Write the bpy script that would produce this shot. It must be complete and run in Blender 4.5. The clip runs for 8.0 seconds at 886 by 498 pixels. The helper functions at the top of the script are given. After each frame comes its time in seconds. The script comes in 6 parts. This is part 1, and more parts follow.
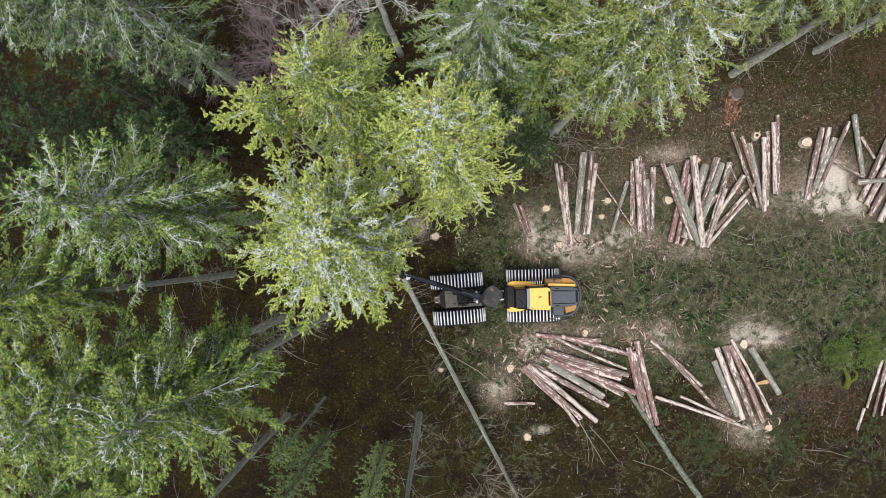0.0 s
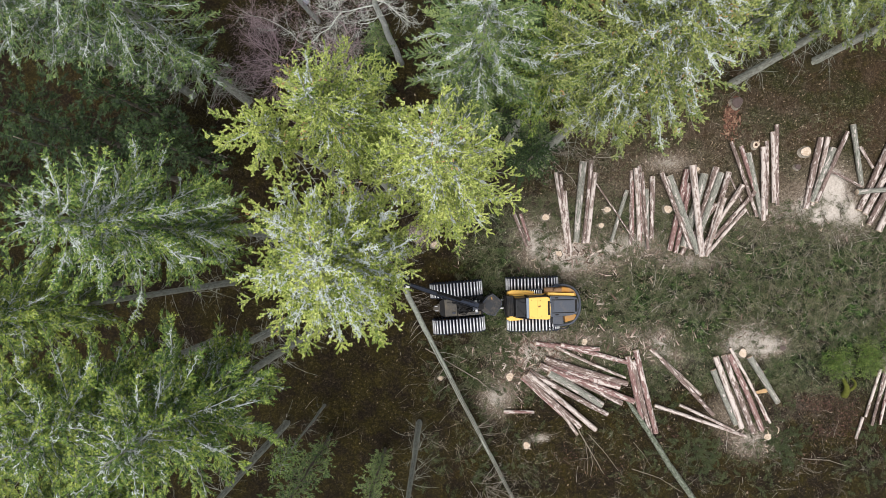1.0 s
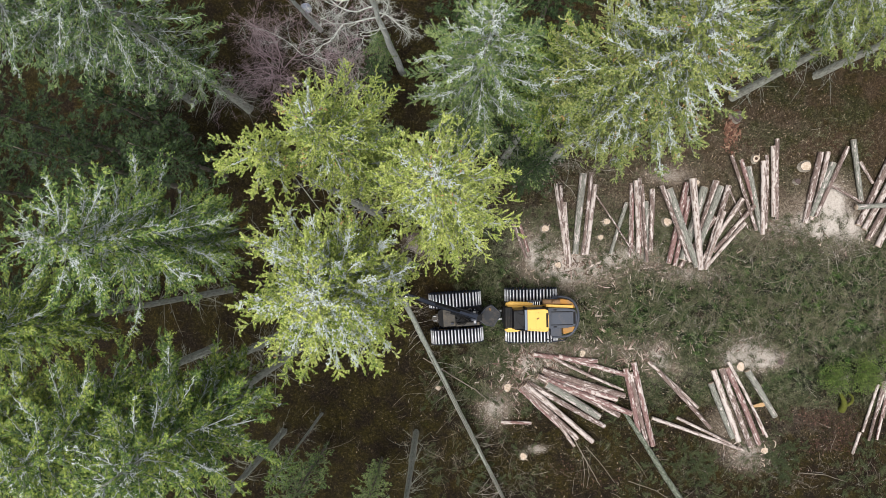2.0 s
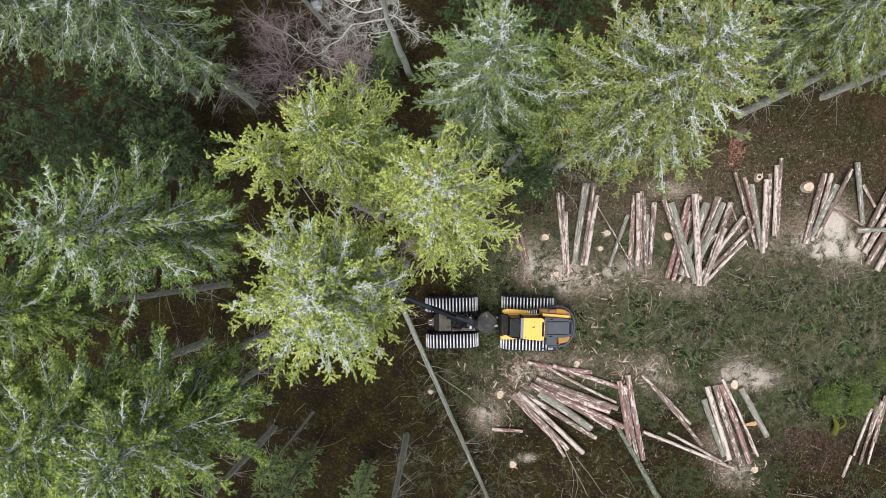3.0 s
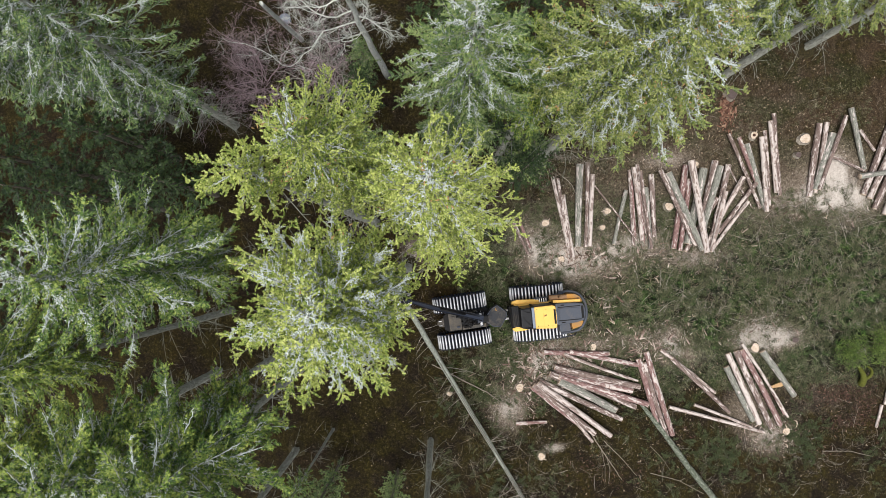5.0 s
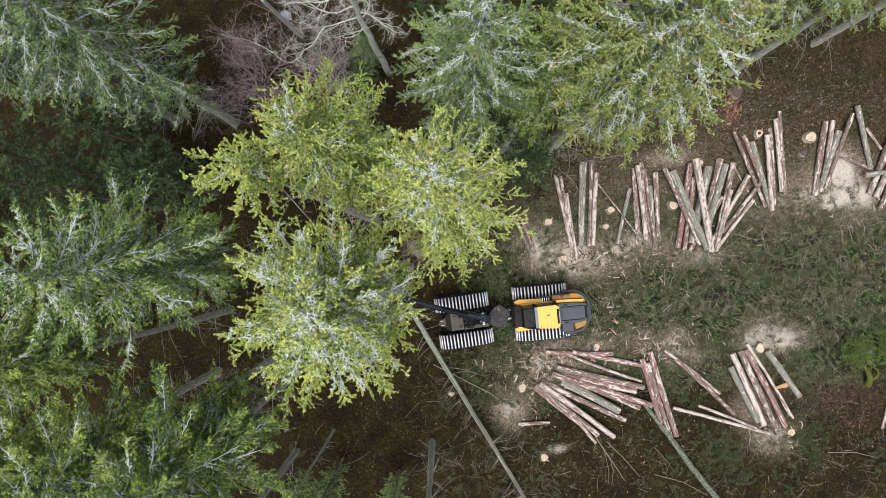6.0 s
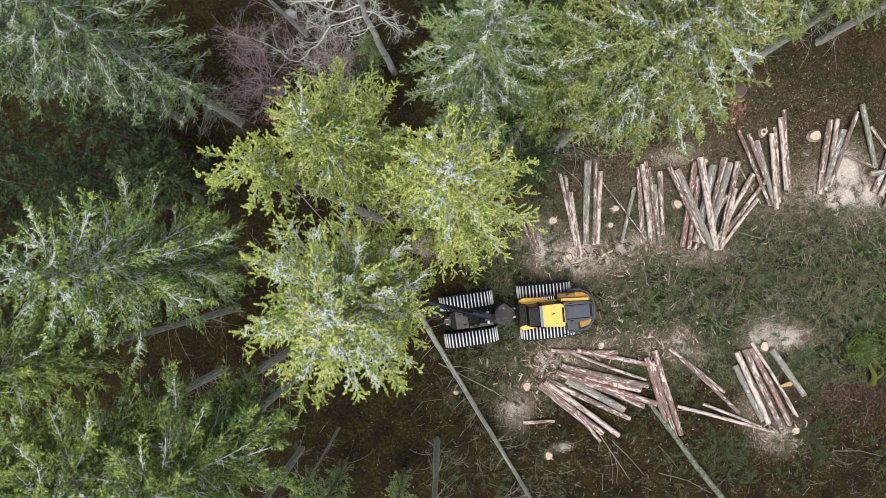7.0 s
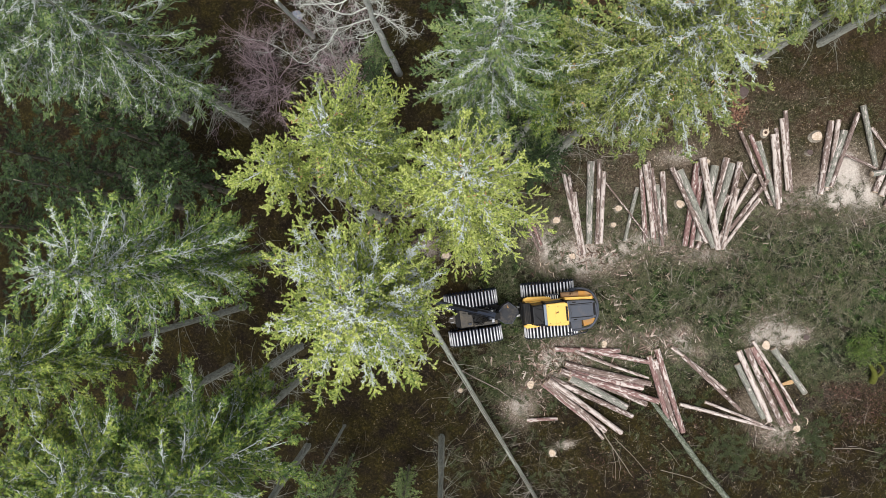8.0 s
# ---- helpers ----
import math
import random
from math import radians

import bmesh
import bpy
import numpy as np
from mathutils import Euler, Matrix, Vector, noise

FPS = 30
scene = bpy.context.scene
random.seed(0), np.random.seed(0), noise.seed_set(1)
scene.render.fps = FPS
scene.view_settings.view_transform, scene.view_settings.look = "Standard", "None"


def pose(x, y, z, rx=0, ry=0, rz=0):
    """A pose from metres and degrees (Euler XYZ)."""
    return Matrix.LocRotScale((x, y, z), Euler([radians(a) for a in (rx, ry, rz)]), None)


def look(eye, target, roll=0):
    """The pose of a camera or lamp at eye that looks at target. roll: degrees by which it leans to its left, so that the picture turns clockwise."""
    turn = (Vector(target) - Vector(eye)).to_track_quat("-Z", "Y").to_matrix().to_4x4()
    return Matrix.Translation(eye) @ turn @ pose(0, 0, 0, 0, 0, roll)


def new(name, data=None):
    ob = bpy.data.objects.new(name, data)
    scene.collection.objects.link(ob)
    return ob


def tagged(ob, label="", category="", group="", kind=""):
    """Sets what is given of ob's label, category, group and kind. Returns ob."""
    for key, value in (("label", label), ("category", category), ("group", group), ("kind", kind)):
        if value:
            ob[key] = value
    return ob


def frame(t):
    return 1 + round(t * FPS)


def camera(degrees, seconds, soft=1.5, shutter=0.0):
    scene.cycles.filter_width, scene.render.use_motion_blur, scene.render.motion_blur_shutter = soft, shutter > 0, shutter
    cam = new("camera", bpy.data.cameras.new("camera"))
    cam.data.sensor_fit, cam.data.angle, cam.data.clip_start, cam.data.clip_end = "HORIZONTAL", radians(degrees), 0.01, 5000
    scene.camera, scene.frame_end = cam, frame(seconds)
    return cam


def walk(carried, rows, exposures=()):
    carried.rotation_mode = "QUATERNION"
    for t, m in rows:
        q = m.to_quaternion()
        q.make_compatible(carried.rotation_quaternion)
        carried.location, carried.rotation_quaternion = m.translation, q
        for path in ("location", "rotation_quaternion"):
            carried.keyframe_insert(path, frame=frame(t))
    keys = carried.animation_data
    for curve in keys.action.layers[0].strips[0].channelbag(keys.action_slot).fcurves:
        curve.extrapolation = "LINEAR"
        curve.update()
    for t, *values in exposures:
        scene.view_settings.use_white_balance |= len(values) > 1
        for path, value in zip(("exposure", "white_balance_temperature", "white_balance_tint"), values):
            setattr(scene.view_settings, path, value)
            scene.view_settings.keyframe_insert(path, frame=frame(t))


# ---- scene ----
cam = camera(74.0, 8.0, 0.5)
ROWS = [
    (0, 0.2974, 0.1098, 33.2351, -0.17, 0.027, 0.478),
    (0.5, 0.2878, 0.2852, 33.2543, -0.114, -0.001, 0.542),
    (1, 0.2823, 0.5086, 33.295, -0.033, -0.018, 0.601),
    (1.5, 0.2836, 0.8046, 33.307, -0.005, -0.042, 0.707),
    (3, 0.3348, 1.1582, 33.2569, 0.2, -0.063, 3.945),
    (3.5, 0.3403, 1.1479, 33.162, 0.228, -0.064, 5.122),
    (4, 0.3485, 1.1444, 33.0381, 0.245, -0.066, 5.07),
    (4.2, 0.3491, 1.1369, 32.9689, 0.2298, -0.0492, 2.314),
    (4.5, 0.35, 1.1256, 32.865, 0.207, -0.024, -2.251),
    (4.7, 0.3353, 1.1219, 32.8009, 0.1966, -0.0139, -3.225),
    (6, 0.2397, 1.0982, 32.3839, 0.129, 0.052, -3.16),
    (6.5, 0.1336, 1.0876, 32.3542, 0.093, 0.092, -3.169),
    (7, 0.0247, 1.0838, 32.4261, 0.048, 0.129, -3.177),
    (7.5, -0.0919, 1.0732, 32.573, 0.008, 0.169, -3.138),
    (8, -0.2045, 1.1079, 32.7557, -0.037, 0.178, -3.134),
]
walk(cam, [(t, pose(x, y, z, rx, ry, rz)) for t, x, y, z, rx, ry, rz in ROWS])

# ---- light ----
world = bpy.data.worlds.new("overcast_sky")
scene.world = world
world.use_nodes = True
wn, wl = world.node_tree.nodes, world.node_tree.links
sky = wn.new("ShaderNodeTexSky")
sky.sky_type = "NISHITA"
sky.sun_disc = False
sky.sun_elevation, sky.sun_rotation = radians(75), radians(210)
sky.air_density, sky.dust_density = 1.0, 4.0
cloud = wn.new("ShaderNodeHueSaturation")
cloud.inputs["Saturation"].default_value = 0.35
wl.new(sky.outputs["Color"], cloud.inputs["Color"])
wl.new(cloud.outputs["Color"], wn["Background"].inputs["Color"])
wn["Background"].inputs["Strength"].default_value = 0.09
sun = new("sun", bpy.data.lights.new("sun", "SUN"))
sun.data.energy, sun.data.angle, sun.data.color = 2.5, radians(40), (1.0, 0.965, 0.925)
sun.matrix_world = look((-4, -7, 30), (0, 0, 0))
scene.view_settings.exposure = 0.48

# ---- materials ----


def material(name, rough=0.8, metal=0.0, spec=0.3):
    m = bpy.data.materials.new(name)
    m.use_nodes = True
    b = m.node_tree.nodes["Principled BSDF"]
    b.inputs["Roughness"].default_value = rough
    b.inputs["Metallic"].default_value = metal
    b.inputs["Specular IOR Level"].default_value = spec
    return m, m.node_tree.nodes, m.node_tree.links, b


def coords(n, l, scale=(1, 1, 1), space="Object"):
    t = n.new("ShaderNodeTexCoord")
    mp = n.new("ShaderNodeMapping")
    mp.inputs["Scale"].default_value = scale
    l.new(t.outputs[space], mp.inputs["Vector"])
    return mp.outputs["Vector"]


def noise_node(n, l, vec, scale, detail=4.0, rough=0.6):
    t = n.new("ShaderNodeTexNoise")
    t.inputs["Scale"].default_value = scale
    t.inputs["Detail"].default_value = detail
    t.inputs["Roughness"].default_value = rough
    l.new(vec, t.inputs["Vector"])
    return t.outputs["Fac"]


def ramp(n, l, fac, stops):
    r = n.new("ShaderNodeValToRGB")
    e = r.color_ramp.elements
    while len(e) < len(stops):
        e.new(0.5)
    for k, (p, c) in enumerate(stops):
        e[k].position = p
        e[k].color = (*c, 1) if len(c) == 3 else c
    l.new(fac, r.inputs["Fac"])
    return r.outputs["Color"]


def grey(v):
    return (v, v, v)


def mix(n, l, fac, a, b, how="MIX"):
    m = n.new("ShaderNodeMix")
    m.data_type, m.blend_type = "RGBA", how
    for sock, v in ((m.inputs[0], fac), (m.inputs[6], a), (m.inputs[7], b)):
        if isinstance(v, (int, float)):
            sock.default_value = v
        elif isinstance(v, tuple):
            sock.default_value = (*v, 1)
        else:
            l.new(v, sock)
    return m.outputs[2]


def maths(n, l, op, a, b=0.0):
    m = n.new("ShaderNodeMath")
    m.operation = op
    for sock, v in ((m.inputs[0], a), (m.inputs[1], b)):
        if isinstance(v, (int, float)):
            sock.default_value = v
        else:
            l.new(v, sock)
    return m.outputs[0]


def bump(n, l, b, height, strength=0.4, dist=0.02):
    k = n.new("ShaderNodeBump")
    k.inputs["Strength"].default_value = strength
    k.inputs["Distance"].default_value = dist
    l.new(height, k.inputs["Height"])
    l.new(k.outputs["Normal"], b.inputs["Normal"])


def foliage(name, dark, mid, light, through_light=0.3):
    """Needles: colour differs from tuft to tuft, from bough to bough and a little from tree to tree."""
    m, n, l, b = material(name, 0.52, 0, 0.3)
    geo = n.new("ShaderNodeNewGeometry")
    info = n.new("ShaderNodeObjectInfo")
    v = coords(n, l)
    big = noise_node(n, l, v, 1.6, 4)
    f = maths(n, l, "ADD", maths(n, l, "MULTIPLY", geo.outputs["Random Per Island"], 0.42), maths(n, l, "MULTIPLY", big, 0.76))
    f = maths(n, l, "ADD", f, maths(n, l, "MULTIPLY", maths(n, l, "SUBTRACT", info.outputs["Random"], 0.5), 0.16))
    col = ramp(n, l, f, [(0.36, dark), (0.58, mid), (0.82, light)])
    l.new(col, b.inputs["Base Color"])
    tr = n.new("ShaderNodeBsdfTranslucent")
    l.new(col, tr.inputs["Color"])
    ms = n.new("ShaderNodeMixShader")
    ms.inputs[0].default_value = through_light
    l.new(b.outputs[0], ms.inputs[1])
    l.new(tr.outputs[0], ms.inputs[2])
    l.new(ms.outputs[0], n["Material Output"].inputs["Surface"])
    return m


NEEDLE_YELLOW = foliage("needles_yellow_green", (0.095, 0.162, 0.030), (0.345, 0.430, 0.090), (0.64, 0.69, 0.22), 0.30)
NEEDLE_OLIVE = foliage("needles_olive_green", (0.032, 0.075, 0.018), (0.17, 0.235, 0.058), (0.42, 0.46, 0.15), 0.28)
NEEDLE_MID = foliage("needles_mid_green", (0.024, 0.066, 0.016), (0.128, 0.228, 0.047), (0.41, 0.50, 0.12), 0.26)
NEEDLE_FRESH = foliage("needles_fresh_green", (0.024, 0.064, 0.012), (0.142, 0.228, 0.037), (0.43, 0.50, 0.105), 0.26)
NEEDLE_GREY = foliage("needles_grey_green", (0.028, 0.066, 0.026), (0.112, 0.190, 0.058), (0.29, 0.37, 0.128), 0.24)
# deep forest shade is put into this needle colour
NEEDLE_SHADED = foliage("needles_shaded_green", (0.010, 0.027, 0.008), (0.027, 0.058, 0.015), (0.066, 0.108, 0.03))
NEEDLE_SLASH = foliage("cut_bough_needles", (0.030, 0.044, 0.016), (0.060, 0.080, 0.029), (0.11, 0.128, 0.056))
GRASS = foliage("grass_blades", (0.035, 0.055, 0.016), (0.080, 0.095, 0.042), (0.27, 0.26, 0.165))
BROADLEAF = foliage("shrub_leaves", (0.05, 0.09, 0.018), (0.125, 0.19, 0.04), (0.25, 0.31, 0.085))


def speckled(name, stops, scale=6.0, rough=0.9, stretch=(1, 1, 1), relief=0.5, depth=0.01, fine=5.0):
    """A dull surface with grain at two scales."""
    m, n, l, b = material(name, rough, 0, 0.2)
    v = coords(n, l, stretch)
    f = maths(n, l, "ADD", maths(n, l, "MULTIPLY", noise_node(n, l, v, scale), 0.6), maths(n, l, "MULTIPLY", noise_node(n, l, v, scale * fine), 0.4))
    l.new(ramp(n, l, f, stops), b.inputs["Base Color"])
    bump(n, l, b, f, relief, depth)
    return m


LICHEN = speckled("pale_lichen", [(0.3, (0.34, 0.39, 0.37)), (0.55, (0.55, 0.60, 0.59)), (0.75, (0.71, 0.74, 0.75))], 8)
# limb colour darkened to match the shaded forest interior
SHADED_LIMB = speckled("shade_darkened_limb", [(0.35, (0.018, 0.016, 0.012)), (0.55, (0.05, 0.046, 0.036)), (0.75, (0.12, 0.115, 0.095))], 6)
CONE = speckled("brown_cone_scales", [(0.3, (0.26, 0.15, 0.06)), (0.55, (0.44, 0.29, 0.13)), (0.75, (0.58, 0.43, 0.23))], 30)
LIMB = speckled("lichened_limb", [(0.35, (0.10, 0.09, 0.07)), (0.5, (0.28, 0.29, 0.25)), (0.65, (0.46, 0.49, 0.45))], 5)


def twig_material():
    """Dead twigs, from dark brown to bleached grey, each its own shade."""
    m, n, l, b = material("dead_twig", 0.9, 0, 0.2)
    geo = n.new("ShaderNodeNewGeometry")
    f = maths(n, l, "ADD", maths(n, l, "MULTIPLY", geo.outputs["Random Per Island"], 0.7), maths(n, l, "MULTIPLY", noise_node(n, l, coords(n, l), 5.0), 0.3))
    l.new(ramp(n, l, f, [(0.1, (0.04, 0.03, 0.022)), (0.42, (0.15, 0.125, 0.095)), (0.68, (0.33, 0.295, 0.25)), (0.86, (0.62, 0.58, 0.52))]), b.inputs["Base Color"])
    return m


DEAD_TWIG = twig_material()


def piecewise(name, stops, grain=14.0, rough=0.85):
    """Loose pieces, each with its own shade, and grain within."""
    m, n, l, b = material(name, rough, 0, 0.2)
    geo = n.new("ShaderNodeNewGeometry")
    f = maths(n, l, "ADD", maths(n, l, "MULTIPLY", geo.outputs["Random Per Island"], 0.78), maths(n, l, "MULTIPLY", noise_node(n, l, coords(n, l), grain), 0.3))
    l.new(ramp(n, l, f, stops), b.inputs["Base Color"])
    return m


ROTTEN = piecewise("red_rotten_wood", [(0.15, (0.020, 0.012, 0.009)), (0.5, (0.048, 0.026, 0.019)), (0.8, (0.095, 0.052, 0.038)), (0.98, (0.20, 0.135, 0.10))])
CHIP = piecewise("torn_bark_and_wood", [(0.12, (0.07, 0.045, 0.035)), (0.38, (0.19, 0.125, 0.10)), (0.62, (0.38, 0.29, 0.25)), (0.88, (0.55, 0.47, 0.41)), (1.0, (0.78, 0.72, 0.66))])
TRUNK_BARK = speckled("spruce_bark", [(0.3, (0.09, 0.075, 0.06)), (0.5, (0.24, 0.21, 0.17)), (0.7, (0.42, 0.40, 0.34))], 9, 0.9, (1, 1, 0.25))
# mossy litter kept dark to act as contact shade round trunk feet
ROOT_SHADE_LITTER = speckled("mossy_litter_contact_shade", [(0.34, (0.010, 0.008, 0.004)), (0.5, (0.032, 0.026, 0.011)), (0.66, (0.085, 0.068, 0.032))], 14, 0.95, (1, 1, 1), 0.9, 0.04)
GREY_BARK = speckled("grey_bark", [(0.32, (0.15, 0.15, 0.12)), (0.5, (0.44, 0.45, 0.385)), (0.66, (0.66, 0.68, 0.61))], 13, 0.9, (1, 1, 0.3), 0.8, 0.03)
BIRCH_BARK = speckled("birch_bark", [(0.34, (0.13, 0.135, 0.115)), (0.43, (0.40, 0.43, 0.38)), (0.56, (0.74, 0.76, 0.73))], 14, 0.8, (1, 1, 0.7))
PINK_TWIG = speckled("bare_purple_twigs", [(0.3, (0.28, 0.20, 0.22)), (0.55, (0.50, 0.385, 0.42)), (0.75, (0.68, 0.58, 0.60))], 3)
CUT_WOOD = speckled("fresh_cut_wood", [(0.36, (0.36, 0.26, 0.18)), (0.52, (0.56, 0.46, 0.365)), (0.7, (0.73, 0.65, 0.57))], 9, 0.75, (1, 1, 1), 0.3)
OLD_CUT = speckled("weathered_cut_wood", [(0.3, (0.07, 0.05, 0.046)), (0.6, (0.12, 0.092, 0.086)), (0.8, (0.18, 0.145, 0.135))], 8)
SAWDUST = speckled("sawdust", [(0.3, (0.41, 0.36, 0.31)), (0.6, (0.58, 0.53, 0.48)), (0.8, (0.71, 0.67, 0.625))], 12)
MOSS = speckled("yellow_moss", [(0.3, (0.05, 0.055, 0.008)), (0.6, (0.105, 0.115, 0.022)), (0.8, (0.19, 0.19, 0.045))], 12)
FLAKE = speckled("litter_flake", [(0.3, (0.17, 0.12, 0.085)), (0.6, (0.35, 0.28, 0.21)), (0.8, (0.58, 0.52, 0.44))], 0.7)
MOSSY_BARK = speckled("mossy_grey_bark", [(0.36, (0.035, 0.045, 0.028)), (0.5, (0.12, 0.135, 0.10)), (0.66, (0.33, 0.35, 0.30))], 9, 0.95, (1, 1, 1), 0.8, 0.03)


def log_bark(name, bark, peeled, amount):
    """Bark along local X, torn off in long strips by the feed rollers."""
    m, n, l, b = material(name, 0.8, 0, 0.25)
    info = n.new("ShaderNodeObjectInfo")
    t = n.new("ShaderNodeTexCoord")
    shift = n.new("ShaderNodeVectorMath")
    shift.operation = "ADD"
    l.new(t.outputs["Object"], shift.inputs[0])
    comb = n.new("ShaderNodeCombineXYZ")
    for k, f in enumerate((31.0, 17.0, 11.0)):
        l.new(maths(n, l, "MULTIPLY", info.outputs["Random"], f), comb.inputs[k])
    l.new(comb.outputs[0], shift.inputs[1])

    def stretched(x, y):
        mp = n.new("ShaderNodeMapping")
        mp.inputs["Scale"].default_value = (x, y, y)
        l.new(shift.outputs[0], mp.inputs["Vector"])
        return mp.outputs["Vector"]

    grain = noise_node(n, l, stretched(5.0, 24.0), 1.0, 6, 0.75)
    base = ramp(n, l, grain, [(0.36, bark[0]), (0.5, bark[1]), (0.66, bark[2])])
    strip = noise_node(n, l, stretched(1.2, 7.5), 1.0, 4, 0.6)
    dash = noise_node(n, l, stretched(4.5, 10.0), 1.0, 3, 0.55)
    f = maths(n, l, "ADD", maths(n, l, "MULTIPLY", strip, 0.62), maths(n, l, "MULTIPLY", dash, 0.38))
    f = maths(n, l, "ADD", f, maths(n, l, "MULTIPLY", info.outputs["Random"], 0.05))
    mask = ramp(n, l, f, [(amount, grey(0.0)), (amount + 0.03, grey(1.0))])
    wood = ramp(n, l, grain, [(0.3, peeled[0]), (0.7, peeled[1])])
    l.new(mix(n, l, mask, base, wood), b.inputs["Base Color"])
    bump(n, l, b, maths(n, l, "SUBTRACT", grain, maths(n, l, "MULTIPLY", mask, 0.6)), 0.6, 0.012)
    return m


PEEL = ((0.44, 0.375, 0.345), (0.66, 0.60, 0.565))
LOG_BARK = [
    log_bark("brown_log_bark", ((0.07, 0.05, 0.042), (0.18, 0.13, 0.114), (0.33, 0.265, 0.24)), PEEL, 0.545),
    log_bark("grey_green_log_bark", ((0.09, 0.09, 0.075), (0.21, 0.21, 0.18), (0.37, 0.37, 0.33)), PEEL, 0.575),
    log_bark("peeled_log", ((0.11, 0.078, 0.064), (0.27, 0.21, 0.185), (0.42, 0.35, 0.315)), ((0.44, 0.37, 0.34), (0.65, 0.59, 0.55)), 0.495),
    log_bark("red_brown_log_bark", ((0.09, 0.048, 0.044), (0.225, 0.132, 0.122), (0.37, 0.265, 0.25)), PEEL, 0.55),
]


def ground_material():
    """Needle litter and moss under the trees, darkened for canopy shade, grey-green grass and slash in the clearing,
    sawdust round the piles.
    """
    m, n, l, b = material("forest_floor", 0.95, 0, 0.15)
    v = coords(n, l)
    wide = noise_node(n, l, v, 0.16, 4, 0.6)
    mid = noise_node(n, l, v, 0.75, 5, 0.65)
    patch = noise_node(n, l, coords(n, l, (1.3, 0.8, 1.0)), 1.7, 5, 0.7)
    fine = noise_node(n, l, v, 7.0, 6, 0.75)
    speck = noise_node(n, l, v, 19.0, 5, 0.8)
    grit = maths(n, l, "ADD", maths(n, l, "MULTIPLY", fine, 0.60), maths(n, l, "MULTIPLY", speck, 0.46))
    grit = maths(n, l, "SUBTRACT", grit, 0.035)
    # litter and moss colours are lowered to carry the shade of the canopy
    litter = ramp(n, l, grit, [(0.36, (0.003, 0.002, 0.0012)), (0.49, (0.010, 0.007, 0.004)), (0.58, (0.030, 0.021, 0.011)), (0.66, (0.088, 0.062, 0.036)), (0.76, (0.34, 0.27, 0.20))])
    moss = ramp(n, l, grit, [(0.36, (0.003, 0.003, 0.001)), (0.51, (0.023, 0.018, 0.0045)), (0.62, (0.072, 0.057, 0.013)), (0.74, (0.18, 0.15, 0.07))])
    grass = ramp(n, l, grit, [(0.37, (0.003, 0.004, 0.002)), (0.49, (0.022, 0.026, 0.014)), (0.57, (0.082, 0.080, 0.056)), (0.65, (0.205, 0.19, 0.152)), (0.75, (0.52, 0.475, 0.425))])
    green = ramp(n, l, grit, [(0.38, (0.002, 0.004, 0.001)), (0.51, (0.021, 0.036, 0.011)), (0.6, (0.062, 0.088, 0.034)), (0.74, (0.24, 0.24, 0.14))])
    debris = ramp(n, l, grit, [(0.32, (0.03, 0.023, 0.016)), (0.47, (0.135, 0.106, 0.080)), (0.58, (0.29, 0.245, 0.20)), (0.72, (0.57, 0.52, 0.465))])
    dusty = ramp(n, l, grit, [(0.28, (0.25, 0.215, 0.185)), (0.45, (0.46, 0.415, 0.37)), (0.62, (0.65, 0.60, 0.55))])
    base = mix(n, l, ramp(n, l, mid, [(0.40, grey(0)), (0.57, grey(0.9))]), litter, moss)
    sep = n.new("ShaderNodeSeparateXYZ")
    l.new(v, sep.inputs[0])
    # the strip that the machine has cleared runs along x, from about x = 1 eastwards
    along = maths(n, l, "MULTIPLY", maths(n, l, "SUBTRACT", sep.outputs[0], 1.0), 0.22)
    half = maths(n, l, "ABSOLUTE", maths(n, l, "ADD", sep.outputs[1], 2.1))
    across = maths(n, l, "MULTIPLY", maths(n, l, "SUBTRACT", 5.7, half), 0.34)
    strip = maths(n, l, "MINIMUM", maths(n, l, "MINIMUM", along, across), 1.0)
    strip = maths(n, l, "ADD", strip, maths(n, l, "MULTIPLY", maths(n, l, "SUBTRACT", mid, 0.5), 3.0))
    turf = mix(n, l, ramp(n, l, patch, [(0.45, grey(0)), (0.56, grey(1))]), grass, green)
    clump = noise_node(n, l, coords(n, l, (1.0, 1.25, 1.0)), 2.7, 3, 0.6)
    turf = mix(n, l, 1.0, turf, ramp(n, l, clump, [(0.38, grey(0.25)), (0.5, grey(0.95)), (0.62, grey(2.1))]), "MULTIPLY")
    lush = noise_node(n, l, coords(n, l, (0.8, 1.1, 1.0)), 0.62, 3, 0.55)
    turf = mix(n, l, ramp(n, l, lush, [(0.44, grey(0)), (0.57, grey(0.9))]), turf, mix(n, l, 1.0, turf, (0.80, 1.18, 0.62), "MULTIPLY"))
    bare = noise_node(n, l, coords(n, l, (0.9, 1.2, 3.0)), 0.8, 4, 0.6)
    turf = mix(n, l, ramp(n, l, bare, [(0.53, grey(0)), (0.63, grey(0.75))]), turf, litter)
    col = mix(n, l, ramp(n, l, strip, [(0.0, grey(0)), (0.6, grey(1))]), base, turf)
    # warm bare soil under the felled forest edge, north of the log rows
    soil = ramp(n, l, grit, [(0.35, (0.012, 0.008, 0.004)), (0.49, (0.038, 0.025, 0.014)), (0.58, (0.078, 0.053, 0.031)), (0.69, (0.16, 0.116, 0.076)), (0.80, (0.42, 0.34, 0.26))])
    soil = mix(n, l, ramp(n, l, mid, [(0.44, grey(0)), (0.58, grey(0.75))]), soil, moss)
    soil = mix(n, l, ramp(n, l, lush, [(0.47, grey(0)), (0.58, grey(0.7))]), soil, mix(n, l, 0.5, green, moss))
